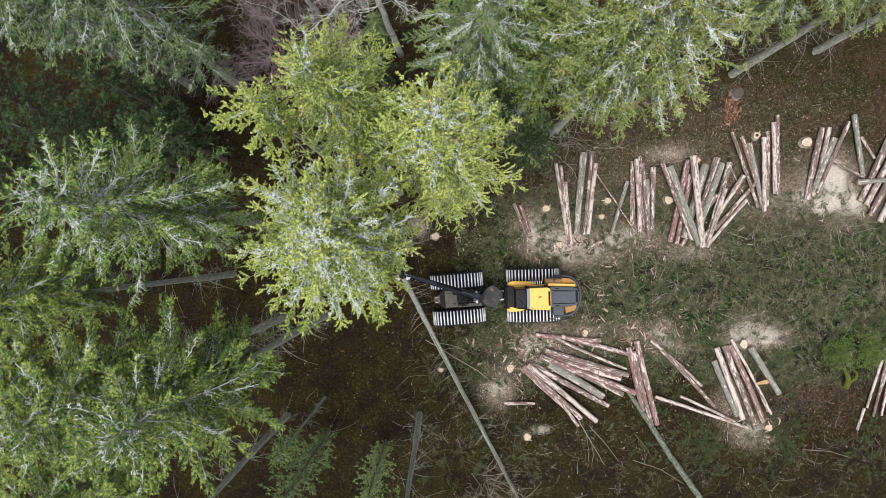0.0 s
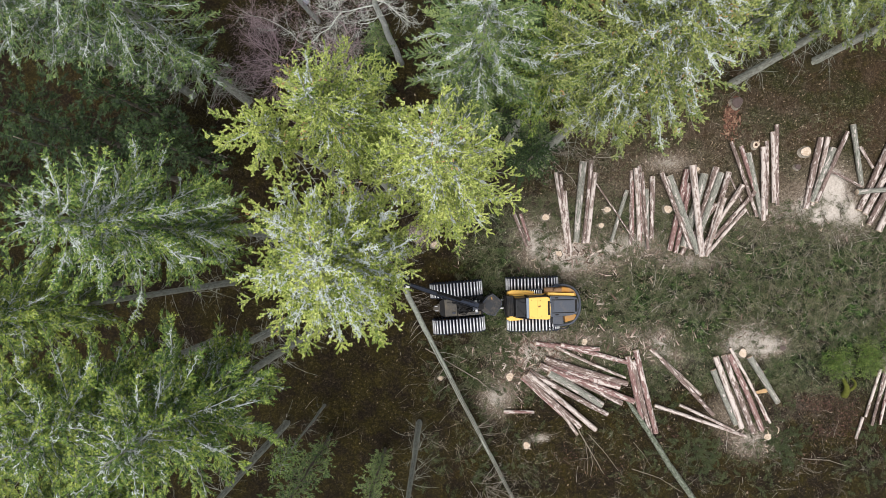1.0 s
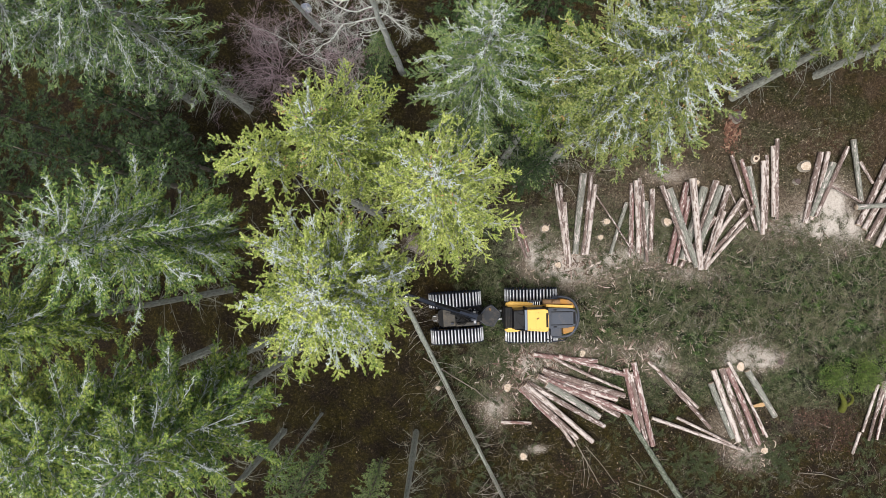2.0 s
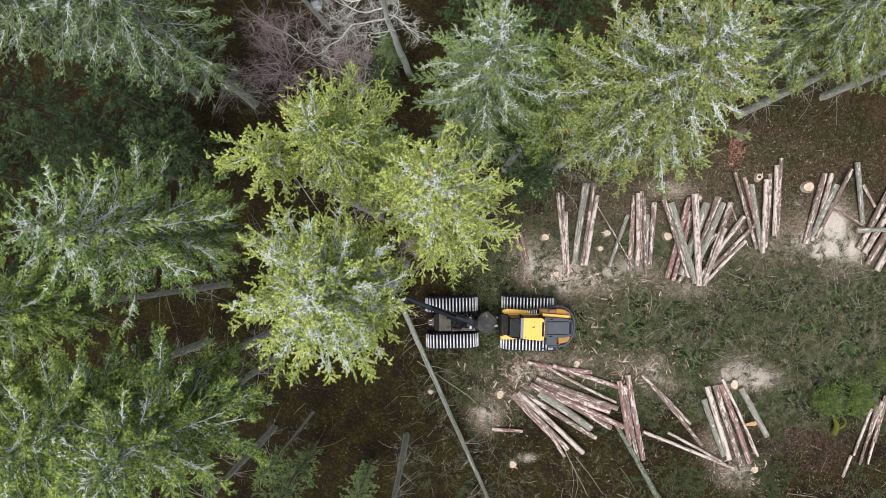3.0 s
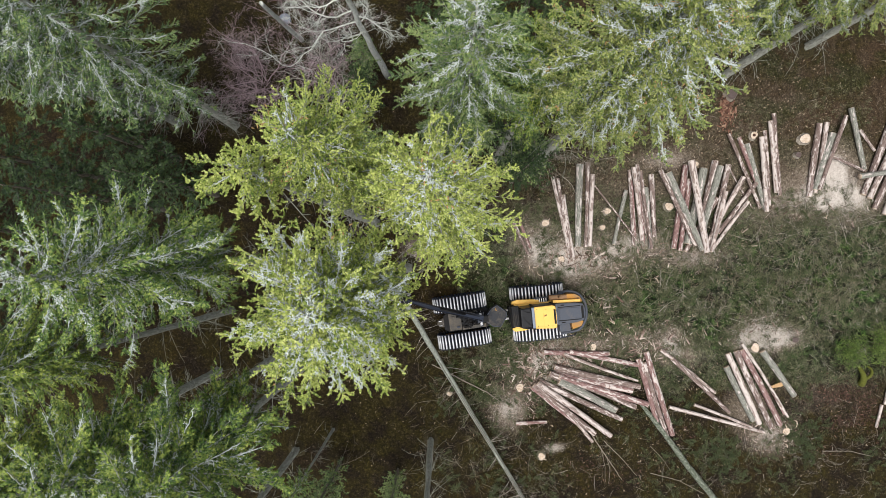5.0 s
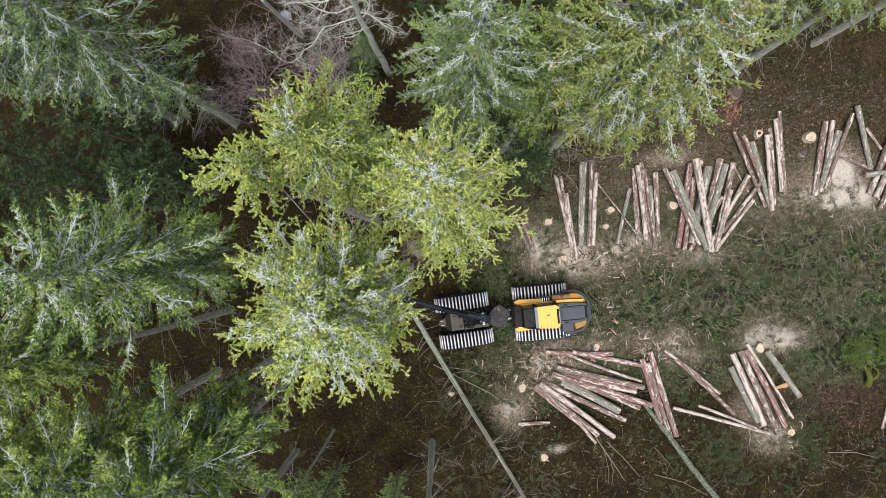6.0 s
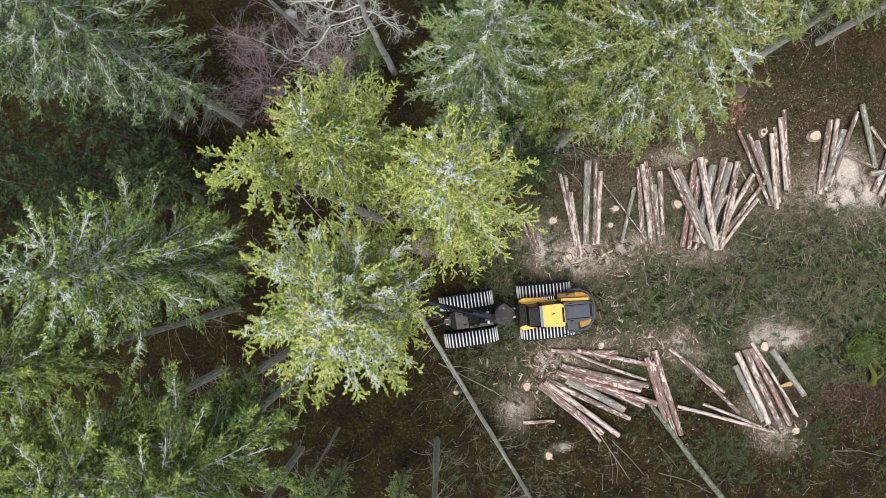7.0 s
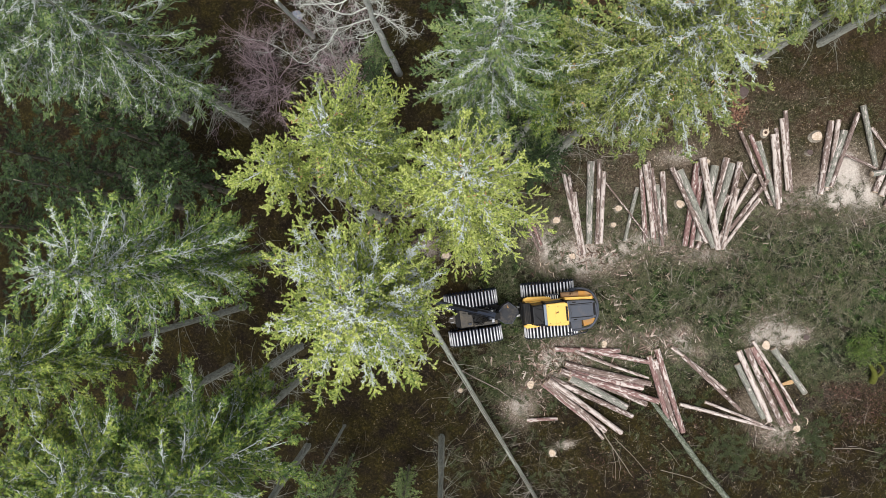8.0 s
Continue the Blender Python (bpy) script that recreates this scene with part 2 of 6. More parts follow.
    east = maths(n, l, "MULTIPLY", maths(n, l, "SUBTRACT", sep.outputs[0], 5.5), 0.3)
    north = maths(n, l, "MULTIPLY", maths(n, l, "SUBTRACT", sep.outputs[1], 2.6), 0.5)
    edge_soil = maths(n, l, "ADD", maths(n, l, "MINIMUM", maths(n, l, "MINIMUM", east, north), 1.0), maths(n, l, "MULTIPLY", maths(n, l, "SUBTRACT", patch, 0.5), 1.6))
    col = mix(n, l, ramp(n, l, edge_soil, [(0.1, grey(0)), (0.7, grey(0.9))]), col, soil)
    red = ramp(n, l, wide, [(0.54, grey(0)), (0.66, grey(0.5))])
    col = mix(n, l, red, col, mix(n, l, 1.0, col, (1.12, 0.82, 0.68), "MULTIPLY"))
    att = n.new("ShaderNodeAttribute")
    att.attribute_name = "sawdust"
    edge = maths(n, l, "ADD", att.outputs["Fac"], maths(n, l, "MULTIPLY", maths(n, l, "SUBTRACT", patch, 0.5), 0.45))
    edge = maths(n, l, "ADD", edge, maths(n, l, "MULTIPLY", maths(n, l, "SUBTRACT", speck, 0.5), 0.75))
    col = mix(n, l, ramp(n, l, edge, [(0.06, grey(0)), (0.50, grey(0.85))]), col, debris)
    col = mix(n, l, ramp(n, l, edge, [(0.62, grey(0)), (0.98, grey(0.95))]), col, dusty)
    l.new(col, b.inputs["Base Color"])
    bump(n, l, b, grit, 1.0, 0.05)
    return m


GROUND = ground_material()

# ---- mesh helpers ----


class Soup:
    """Gathers triangles and quads as arrays and makes one mesh of them."""

    def __init__(self):
        self.v, self.f3, self.f4, self.count = [], [], [], 0

    def add(self, verts, tris=None, quads=None):
        verts = np.asarray(verts, dtype=np.float32).reshape(-1, 3)
        if tris is not None and len(tris):
            self.f3.append(np.asarray(tris, dtype=np.int32).reshape(-1, 3) + self.count)
        if quads is not None and len(quads):
            self.f4.append(np.asarray(quads, dtype=np.int32).reshape(-1, 4) + self.count)
        self.v.append(verts)
        self.count += len(verts)

    def loose_tris(self, tri):
        self.add(tri, np.arange(len(tri) * 3).reshape(-1, 3))

    def tube(self, path, radii, sides=5, cap=True):
        path = np.asarray(path, dtype=float)
        k = len(path)
        radii = np.broadcast_to(np.asarray(radii, dtype=float), (k,))
        tan = np.gradient(path, axis=0)
        tan /= np.linalg.norm(tan, axis=1)[:, None] + 1e-9
        ref = np.array([0.0, 0.0, 1.0]) if abs(tan[0, 2]) < 0.8 else np.array([1.0, 0.0, 0.0])
        a = np.cross(tan, ref)
        a /= np.linalg.norm(a, axis=1)[:, None] + 1e-9
        b = np.cross(tan, a)
        th = np.linspace(0, 2 * math.pi, sides, endpoint=False)
        ring = path[:, None, :] + radii[:, None, None] * (np.cos(th)[None, :, None] * a[:, None, :] + np.sin(th)[None, :, None] * b[:, None, :])
        i = np.arange(k - 1)[:, None] * sides + np.arange(sides)[None, :]
        j = np.arange(k - 1)[:, None] * sides + (np.arange(sides)[None, :] + 1) % sides
        quads = np.stack([i, i + sides, j + sides, j], -1).reshape(-1, 4)
        verts = ring.reshape(-1, 3)
        tris = None
        if cap:
            verts = np.vstack([verts, path[:1], path[-1:]])
            s = np.arange(sides)
            e = (s + 1) % sides
            o = (k - 1) * sides
            tris = np.vstack([np.stack([s, e, np.full(sides, k * sides)], 1), np.stack([e + o, s + o, np.full(sides, k * sides + 1)], 1)])
        self.add(verts, tris, quads)

    def mesh(self, name, mat, smooth=False):
        me = bpy.data.meshes.new(name)
        v = np.concatenate(self.v) if self.v else np.zeros((0, 3), np.float32)
        f3 = np.concatenate(self.f3) if self.f3 else np.zeros((0, 3), np.int32)
        f4 = np.concatenate(self.f4) if self.f4 else np.zeros((0, 4), np.int32)
        me.vertices.add(len(v))
        me.vertices.foreach_set("co", v.astype(np.float32).ravel())
        me.loops.add(f3.size + f4.size)
        me.loops.foreach_set("vertex_index", np.concatenate([f3.ravel(), f4.ravel()]).astype(np.int32))
        me.polygons.add(len(f3) + len(f4))
        start = np.concatenate([np.arange(len(f3)) * 3, f3.size + np.arange(len(f4)) * 4]).astype(np.int32)
        me.polygons.foreach_set("loop_start", start)
        me.update(calc_edges=True)
        me.validate()
        if smooth:
            me.polygons.foreach_set("use_smooth", np.ones(len(me.polygons), dtype=bool))
        me.materials.append(mat)
        return me


def bm_mesh(name, bm, mat, smooth=False):
    me = bpy.data.meshes.new(name)
    bm.to_mesh(me)
    bm.free()
    me.materials.append(mat)
    if smooth:
        me.polygons.foreach_set("use_smooth", np.ones(len(me.polygons), dtype=bool))
    return me


def part(name, me, parent, label="", m=None):
    ob = new(name, me)
    ob.parent = parent
    if m is not None:
        ob.matrix_local = m
    if label:
        ob["label"] = label
    return ob


def thing(name, label, category, m=None, group="", kind="", me=None):
    ob = new(name, me)
    if m is not None:
        ob.matrix_world = m
    return tagged(ob, label, category, group, kind)


def unit(a):
    return a / (np.linalg.norm(a, axis=-1, keepdims=True) + 1e-9)


def tufts(soup, rng, p, d, size, tilt=0.35, reach=1.0):
    """Needled shoots: a slender leader and two side shoots from each point p along d, each trio one island."""
    n = len(p)
    side = unit(np.cross(d, rng.normal(0, tilt, (n, 3)) + np.array([0, 0, 1.0])))
    ln = size * rng.uniform(0.65, 1.35, (n, 1))
    w = ln * 0.30 / reach
    v = [p - d * ln * 0.3 - side * w, p - d * ln * 0.3 + side * w]
    for a, r in ((-52, 1.05), (0, 1.45), (52, 1.05)):
        a, r = radians(a), r * reach
        v.append(p + (d * math.cos(a) + side * math.sin(a)) * ln * r * rng.uniform(0.8, 1.2, (n, 1)) + rng.normal(0, 0.13, (n, 3)) * ln)
    v = np.stack(v, 1).reshape(-1, 3)
    o = np.arange(n)[:, None, None] * 5
    soup.add(v, (np.array([(0, 1, 2), (0, 1, 3), (0, 1, 4)])[None] + o).reshape(-1, 3))


def ground_z(x, y):
    return 0.05 * math.sin(x * 0.55 + 1.0) * math.sin(y * 0.47) + 0.03 * math.sin(x * 1.7 + y * 1.3)


# ---- ground ----
# where sawdust and torn bark lie: x, y, spread in x and y, amount
SAW_AREAS = [
    (17.7, -4.5, 0.75, 0.5, 900), (18.7, -4.75, 0.7, 0.3, 500), (16.9, -4.8, 0.4, 0.3, 200), (21.65, 3.4, 0.5, 0.6, 240), (22.4, 4.6, 0.35, 0.5, 120), (23.4, 2.4, 0.6, 0.5, 220),
    (-1.2, 1.24, 0.35, 0.35, 300), (3.45, -7.84, 0.5, 0.55, 420), (13.0, 5.5, 0.7, 0.25, 160), (5.6, 1.1, 0.75, 0.7, 340), (7.3, -0.05, 1.0, 0.6, 380),
    (5.8, -5.3, 0.8, 0.5, 350), (5.9, -10.17, 0.3, 0.12, 160), (12.6, -4.63, 0.5, 0.5, 200), (18.0, -10.2, 0.7, 0.5, 320), (11.1, 1.0, 0.9, 0.35, 320), (14.3, 0.0, 0.9, 0.3, 320),
    (6.0, -6.3, 1.0, 0.6, 60), (9.2, 0.3, 1.2, 0.5, 180), (19.8, 2.6, 1.4, 0.6, 60), (8.6, -4.6, 1.5, 0.4, 40), (13.2, -5.4, 0.7, 0.4, 30), (16.6, -8.6, 0.6, 0.7, 30), (22.6, 3.6, 1.2, 1.0, 80),
]


def build_ground():
    def steps(a, b, far):
        inner = np.arange(a, b + 0.01, 0.3)
        out = np.array([2.0, 6.0, 15.0, 40.0, 100.0, 250.0, far])
        return np.concatenate([(a - out)[::-1], inner, b + out])

    xs, ys = steps(-30, 32, 600.0), steps(-20, 22, 600.0)
    gx, gy = np.meshgrid(xs, ys, indexing="ij")
    gz = 0.05 * np.sin(gx * 0.55 + 1.0) * np.sin(gy * 0.47) + 0.03 * np.sin(gx * 1.7 + gy * 1.3)
    near = (abs(gx) < 33) & (abs(gy) < 23)
    gz = np.where(near, gz + np.random.default_rng(5).normal(0, 0.012, gz.shape) - 0.012, 0.0)
    s = Soup()
    w = len(ys)
    i = (np.arange(len(xs) - 1)[:, None] * w + np.arange(w - 1)[None, :]).reshape(-1)
    s.add(np.stack([gx, gy, gz], -1).reshape(-1, 3), None, np.stack([i, i + w, i + w + 1, i + 1], 1))
    me = s.mesh("ground", GROUND, True)
    dust = np.zeros(gx.shape)
    for x, y, sx, sy, k in SAW_AREAS:
        dust += min(1.0, 0.42 + k / 900) * np.exp(-(((gx - x) / (sx * 1.25)) ** 2 + ((gy - y) / (sy * 1.25)) ** 2) / 2)
    # torn bark and dead leaves lie thin over the brown ground beside the piles
    for x, y, sx, sy, k in ((16.0, 7.6, 6.5, 2.4, 0.12), (14.0, 3.4, 7.0, 1.5, 0.24), (21.0, -8.0, 3.0, 1.2, 0.14), (8.0, -5.5, 4.0, 1.0, 0.14)):
        dust += k * np.exp(-(((gx - x) / sx) ** 2 + ((gy - y) / sy) ** 2) / 2)
    me.attributes.new("sawdust", "FLOAT", "POINT").data.foreach_set("value", np.minimum(dust, 1.2).astype(np.float32).ravel())
    tagged(new("ground", me), "brown and mossy forest floor with needle litter", "ground", "", "structure")


build_ground()

# ---- trees ----


def spruce_meshes(seed, h, cb, r, branches, dens, blade, lichen, needles, dead=18, bark=None, lop=(0, 0.0), limb=None, cones=0, bushy=0.0):
    """A spruce along z: tapered trunk, whorled limbs with side twigs, needled shoots, pale lichen and brown cones."""
    rng = np.random.default_rng(seed)
    limbs, crown, moss, wood, fruit = Soup(), Soup(), Soup(), Soup(), Soup()
    zs = np.concatenate([[-0.15, 0.05, 0.2, 0.45, 0.9], np.linspace(1.6, h, 20)])
    nz = len(zs)
    sway = np.cumsum(rng.normal(0, 0.016, (nz, 2)), 0) * np.linspace(0, 1, nz)[:, None]
    base_r = 0.0085 * h + 0.02
    rad = base_r * (1 - zs / h) ** 0.8 + 0.012
    rad *= (1 + 0.28 * np.exp(-np.maximum(zs, -0.1) / 0.3)) * (1 + rng.normal(0, 0.035, nz))
    wood.tube(np.column_stack([sway, zs]), rad, 12)
    knots = wood.v[0][:nz * 12].reshape(nz, 12, 3)
    centre = np.column_stack([sway, zs])[:, None]
    roots = 1 + (0.10 * np.exp(-np.maximum(zs, 0) / 0.5))[:, None] * np.sin(np.arange(12) * 2.1 + rng.uniform(0, 6))[None] + rng.normal(0, 0.025, (nz, 12))
    knots[:] = centre + (knots - centre) * roots[..., None]

    # added collar of litter and moss, its dark colour standing for contact shade
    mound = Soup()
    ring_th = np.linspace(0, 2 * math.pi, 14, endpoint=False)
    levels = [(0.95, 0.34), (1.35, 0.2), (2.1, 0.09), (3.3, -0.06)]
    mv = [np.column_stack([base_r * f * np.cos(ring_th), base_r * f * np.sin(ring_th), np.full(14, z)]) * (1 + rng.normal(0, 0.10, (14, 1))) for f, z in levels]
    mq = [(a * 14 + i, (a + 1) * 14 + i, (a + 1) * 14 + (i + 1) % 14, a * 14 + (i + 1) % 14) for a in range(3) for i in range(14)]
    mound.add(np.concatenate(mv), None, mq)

    def axis(z):
        return np.array([np.interp(z, zs, sway[:, 0]), np.interp(z, zs, sway[:, 1]), z])

    for i in range(branches):
        u = ((i + rng.random()) / branches) ** 1.1
        z0 = h - 0.15 - u * (h - cb)
        L = r * (0.10 + 0.90 * min(1.0, u * 2.8) ** 0.75) * rng.uniform(0.72, 1.12) * (1 - 0.42 * max(0.0, u - 0.45) / 0.55)
        az = i * 2.39996 + rng.normal(0, 0.25)
        L *= 1 + lop[1] * math.cos(az - radians(lop[0]))
        slope = np.interp(u, [0, 0.12, 0.35, 1.0], [1.3, 0.55, 0.05, -0.3]) + rng.normal(0, 0.08)
        s = np.linspace(0, 1, 7)
        bend = az + rng.normal(0, 0.16) * s ** 2
        path = axis(z0) + np.column_stack([L * s * np.cos(bend), L * s * np.sin(bend), L * (slope * s - 0.52 * s ** 2 + 0.42 * s ** 3)])
        limbs.tube(path, np.linspace(0.007 + 0.005 * L, 0.003, 7), 3, False)
        n2 = max(5, int(L * 17 * dens))
        sp = np.sort(rng.uniform(0.06, 1.0, n2))
        side = np.where(np.arange(n2) % 2 == 0, 1.0, -1.0)
        base = np.column_stack([np.interp(sp, s, path[:, k]) for k in range(3)])
        a2 = np.interp(sp, s, bend) + side * np.radians(rng.uniform(28, 58, n2) - 14 * sp)
        l2 = (0.07 + 0.20 * L ** 0.8 * (1 - sp) ** 0.55 * np.minimum(1, sp * 4 + 0.2)) * rng.uniform(0.6, 1.3, n2)
        l2[-1] = 0.14
        a2 += bushy * rng.normal(0, 0.6, n2)
        dz = bushy * rng.uniform(-0.1, 0.45, n2) + rng.uniform(-0.30, 0.0, n2) - 0.12 * (u > 0.3) + 0.25 * sp ** 2
        d2 = unit(np.column_stack([np.cos(a2), np.sin(a2), dz]))
        tip = base + d2 * l2[:, None]
        ww = unit(np.cross(d2, [0, 0, 1.0])) * 0.006
        limbs.loose_tris(np.stack([base - ww, base + ww, tip], 1).reshape(-1, 3, 3))
        # a thin pad of needles lies under the shoots of each twig
        wp = unit(np.cross(d2, [0, 0, 1.0])) * (blade * 0.45)
        low = np.array([0, 0, -0.022])
        half_way = base + d2 * (l2 * 0.55)[:, None] + low
        crown.loose_tris(np.stack([base + low, half_way - wp, tip, base + low, tip, half_way + wp], 1).reshape(-1, 3, 3))
        n3 = np.maximum(3, (l2 / (0.56 * blade) * dens).astype(int))
        own = np.repeat(np.arange(n2), n3)
        rank = np.arange(len(own)) - np.repeat(np.cumsum(n3) - n3, n3)
        q = (rank + rng.uniform(0.1, 0.9, len(own))) / n3[own]
        p3 = base[own] + d2[own] * (l2[own] * (0.06 + 0.94 * q))[:, None] + np.array([0, 0, 0.02])
        p3[:, 2] -= np.abs(rng.normal(0, 0.05, len(own))) * (rng.random(len(own)) < 0.4)
        s3 = np.where(rank % 2 == 0, 1.0, -1.0)
        a3 = a2[own] + s3 * np.radians(rng.uniform(12, 52, len(own)))
        d3 = unit(np.column_stack([np.cos(a3), np.sin(a3), dz[own] + rng.normal(0.05, 0.22, len(own))]))
        tufts(crown, rng, p3 + d3 * (0.35 * blade), d3, blade * 0.80, 0.35 + 0.2 * bushy, 1 - 0.30 * bushy)
        more = rng.random(len(sp)) < 0.8
        tufts(crown, rng, base[more] + np.array([0, 0, 0.03]), d2[more], blade * 0.80)
        # lichen whitens stretches of the limb and the bare inner twigs beside them, like small antlers
        if lichen and rng.random() < 0.35 + 0.15 * lichen:
            spots = rng.uniform(0.03, 0.85, 3) ** 1.4
            close = np.exp(-(np.min(np.abs(sp[:, None] - spots[None]), 1) / 0.13) ** 2)
            on = rng.random(n2) < close * min(0.95, 0.22 * lichen)
            if on.any():
                bl, dl, al, ll = base[on], d2[on], a2[on], l2[on] * rng.uniform(0.35, 0.9, int(on.sum()))
                up = np.array([0, 0, 0.045])
                wl = unit(np.cross(dl, [0, 0, 1.0])) * rng.uniform(0.004, 0.009, (len(bl), 1))
                moss.loose_tris(np.stack([bl + up - wl, bl + up + wl, bl + up + dl * ll[:, None]], 1).reshape(-1, 3, 3))
                k = 9
                o = np.repeat(np.arange(len(bl)), k)
                t = rng.uniform(-0.1, 0.95, len(o))
                pl = bl[o] + dl[o] * (ll[o] * t)[:, None] + up + rng.normal(0, 0.022, (len(o), 3))
                ad = al[o] + rng.choice([-1, 1], len(o)) * rng.uniform(0.3, 1.2, len(o))
                e1 = np.column_stack([np.cos(ad), np.sin(ad), rng.normal(0, 0.3, len(o))]) * rng.uniform(0.02, 0.062, (len(o), 1))
                e2 = unit(np.cross(e1, rng.normal(0, 0.4, (len(o), 3)) + np.array([0, 0, 1.0]))) * rng.uniform(0.005, 0.013, (len(o), 1))
                moss.loose_tris(np.stack([pl - e2, pl + e2, pl + e1], 1).reshape(-1, 3, 3))
            for c in spots:
                q = np.clip(np.linspace(c - 0.13, c + 0.13, 7), 0, 0.97)
                strip = np.column_stack([np.interp(q, s, path[:, j]) for j in range(3)]) + rng.normal(0, 0.010, (7, 3)) + np.array([0, 0, 0.035])
                moss.tube(strip, 0.012 * rng.uniform(0.3, 1.2, 7), 3, False)
        if u < 0.5 and rng.random() < cones / (0.5 * branches):
            spot = base[rng.integers(n2 // 2, n2)]
            for _ in range(5):
                c = spot + rng.normal(0, 0.07, 3) + np.array([0, 0, 0.03])
                d = np.array([*rng.normal(0, 0.9, 2), -0.5])
                fruit.tube(c + d / np.linalg.norm(d) * np.array([[0], [0.02], [0.045], [0.07]]), [0.007, 0.012, 0.010, 0.003], 5)
    for i in range(dead):
        z0 = rng.uniform(0.06 * h, cb + 1.0)
        az, L = rng.uniform(0, 6.28), rng.uniform(0.5, 2.0)
        s = np.linspace(0, 1, 5)
        bend = az + rng.normal(0, 0.3) * s
        path = axis(z0) + np.column_stack([L * s * np.cos(bend), L * s * np.sin(bend), L * (rng.uniform(-0.1, 0.3) * s - 0.4 * s ** 2)])
        limbs.tube(path, np.linspace(0.014, 0.004, 5), 3, False)
        for k in range(4):
            p = path[1 + k % 3] + rng.normal(0, 0.02, 3)
            d = np.array([math.cos(az + rng.choice([-0.8, 0.8])), math.sin(az + rng.choice([-0.8, 0.8])), -0.2]) * rng.uniform(0.2, 0.45)
            limbs.tube(np.array([p, p + d * 0.5 + rng.normal(0, 0.02, 3), p + d]), [0.006, 0.004, 0.002], 3, False)
    return {
        "trunk": wood.mesh("spruce_trunk", bark or TRUNK_BARK, True),
        "root_mound": mound.mesh("root_mound", ROOT_SHADE_LITTER, True),
        "branchwork": limbs.mesh("spruce_limbs", limb or LIMB),
        "needles": crown.mesh("spruce_needles", needles),
        "lichen": moss.mesh("spruce_lichen", LICHEN) if moss.count else None,
        "cone_growth": fruit.mesh("spruce_cones", CONE, True) if fruit.count else None,
    }


def spruce(parts, x, y, label, turn=0.0, lean=(0, 0), scale=(1, 1), category="spruce tree", needles=None):
    m = pose(x, y, ground_z(x, y), lean[0], lean[1], turn) @ Matrix.Diagonal((scale[0], scale[0], scale[1], 1))
    tree = thing("spruce_tree", label, category, m, "standing spruces")
    for name, me in parts.items():
        if me:
            tagged(part(name, me, tree), kind="stuff" if name not in ("trunk", "root_mound") else "")
    return tree


YELLOW = "tall yellow-green spruce with pale lichen on its limbs"
GREEN = "tall mid-green spruce with lichen-covered limbs"
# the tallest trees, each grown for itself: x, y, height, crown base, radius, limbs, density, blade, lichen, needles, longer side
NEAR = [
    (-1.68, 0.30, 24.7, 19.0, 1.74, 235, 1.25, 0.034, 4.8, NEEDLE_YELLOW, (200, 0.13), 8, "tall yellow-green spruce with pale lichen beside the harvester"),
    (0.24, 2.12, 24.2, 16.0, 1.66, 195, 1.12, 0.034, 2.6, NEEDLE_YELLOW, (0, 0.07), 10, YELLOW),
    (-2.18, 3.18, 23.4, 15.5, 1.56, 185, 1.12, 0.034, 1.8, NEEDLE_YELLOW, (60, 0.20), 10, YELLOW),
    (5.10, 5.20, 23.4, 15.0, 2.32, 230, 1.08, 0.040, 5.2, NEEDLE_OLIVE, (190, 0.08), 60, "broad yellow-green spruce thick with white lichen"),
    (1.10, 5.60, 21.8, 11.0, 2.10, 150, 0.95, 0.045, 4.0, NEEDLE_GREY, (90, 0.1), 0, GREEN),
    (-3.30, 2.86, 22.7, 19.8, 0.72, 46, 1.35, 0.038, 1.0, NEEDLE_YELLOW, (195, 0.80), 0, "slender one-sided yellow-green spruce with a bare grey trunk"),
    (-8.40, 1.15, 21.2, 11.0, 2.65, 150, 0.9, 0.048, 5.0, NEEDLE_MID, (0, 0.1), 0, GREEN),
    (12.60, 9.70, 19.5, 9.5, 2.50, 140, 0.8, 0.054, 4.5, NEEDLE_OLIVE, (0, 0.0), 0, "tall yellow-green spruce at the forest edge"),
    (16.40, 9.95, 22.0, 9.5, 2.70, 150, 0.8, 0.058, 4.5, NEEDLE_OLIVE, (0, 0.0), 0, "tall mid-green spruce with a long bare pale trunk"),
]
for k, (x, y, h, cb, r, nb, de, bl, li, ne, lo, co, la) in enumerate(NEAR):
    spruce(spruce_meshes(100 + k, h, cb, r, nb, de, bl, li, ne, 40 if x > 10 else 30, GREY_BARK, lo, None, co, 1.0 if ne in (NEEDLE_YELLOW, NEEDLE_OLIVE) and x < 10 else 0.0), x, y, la)

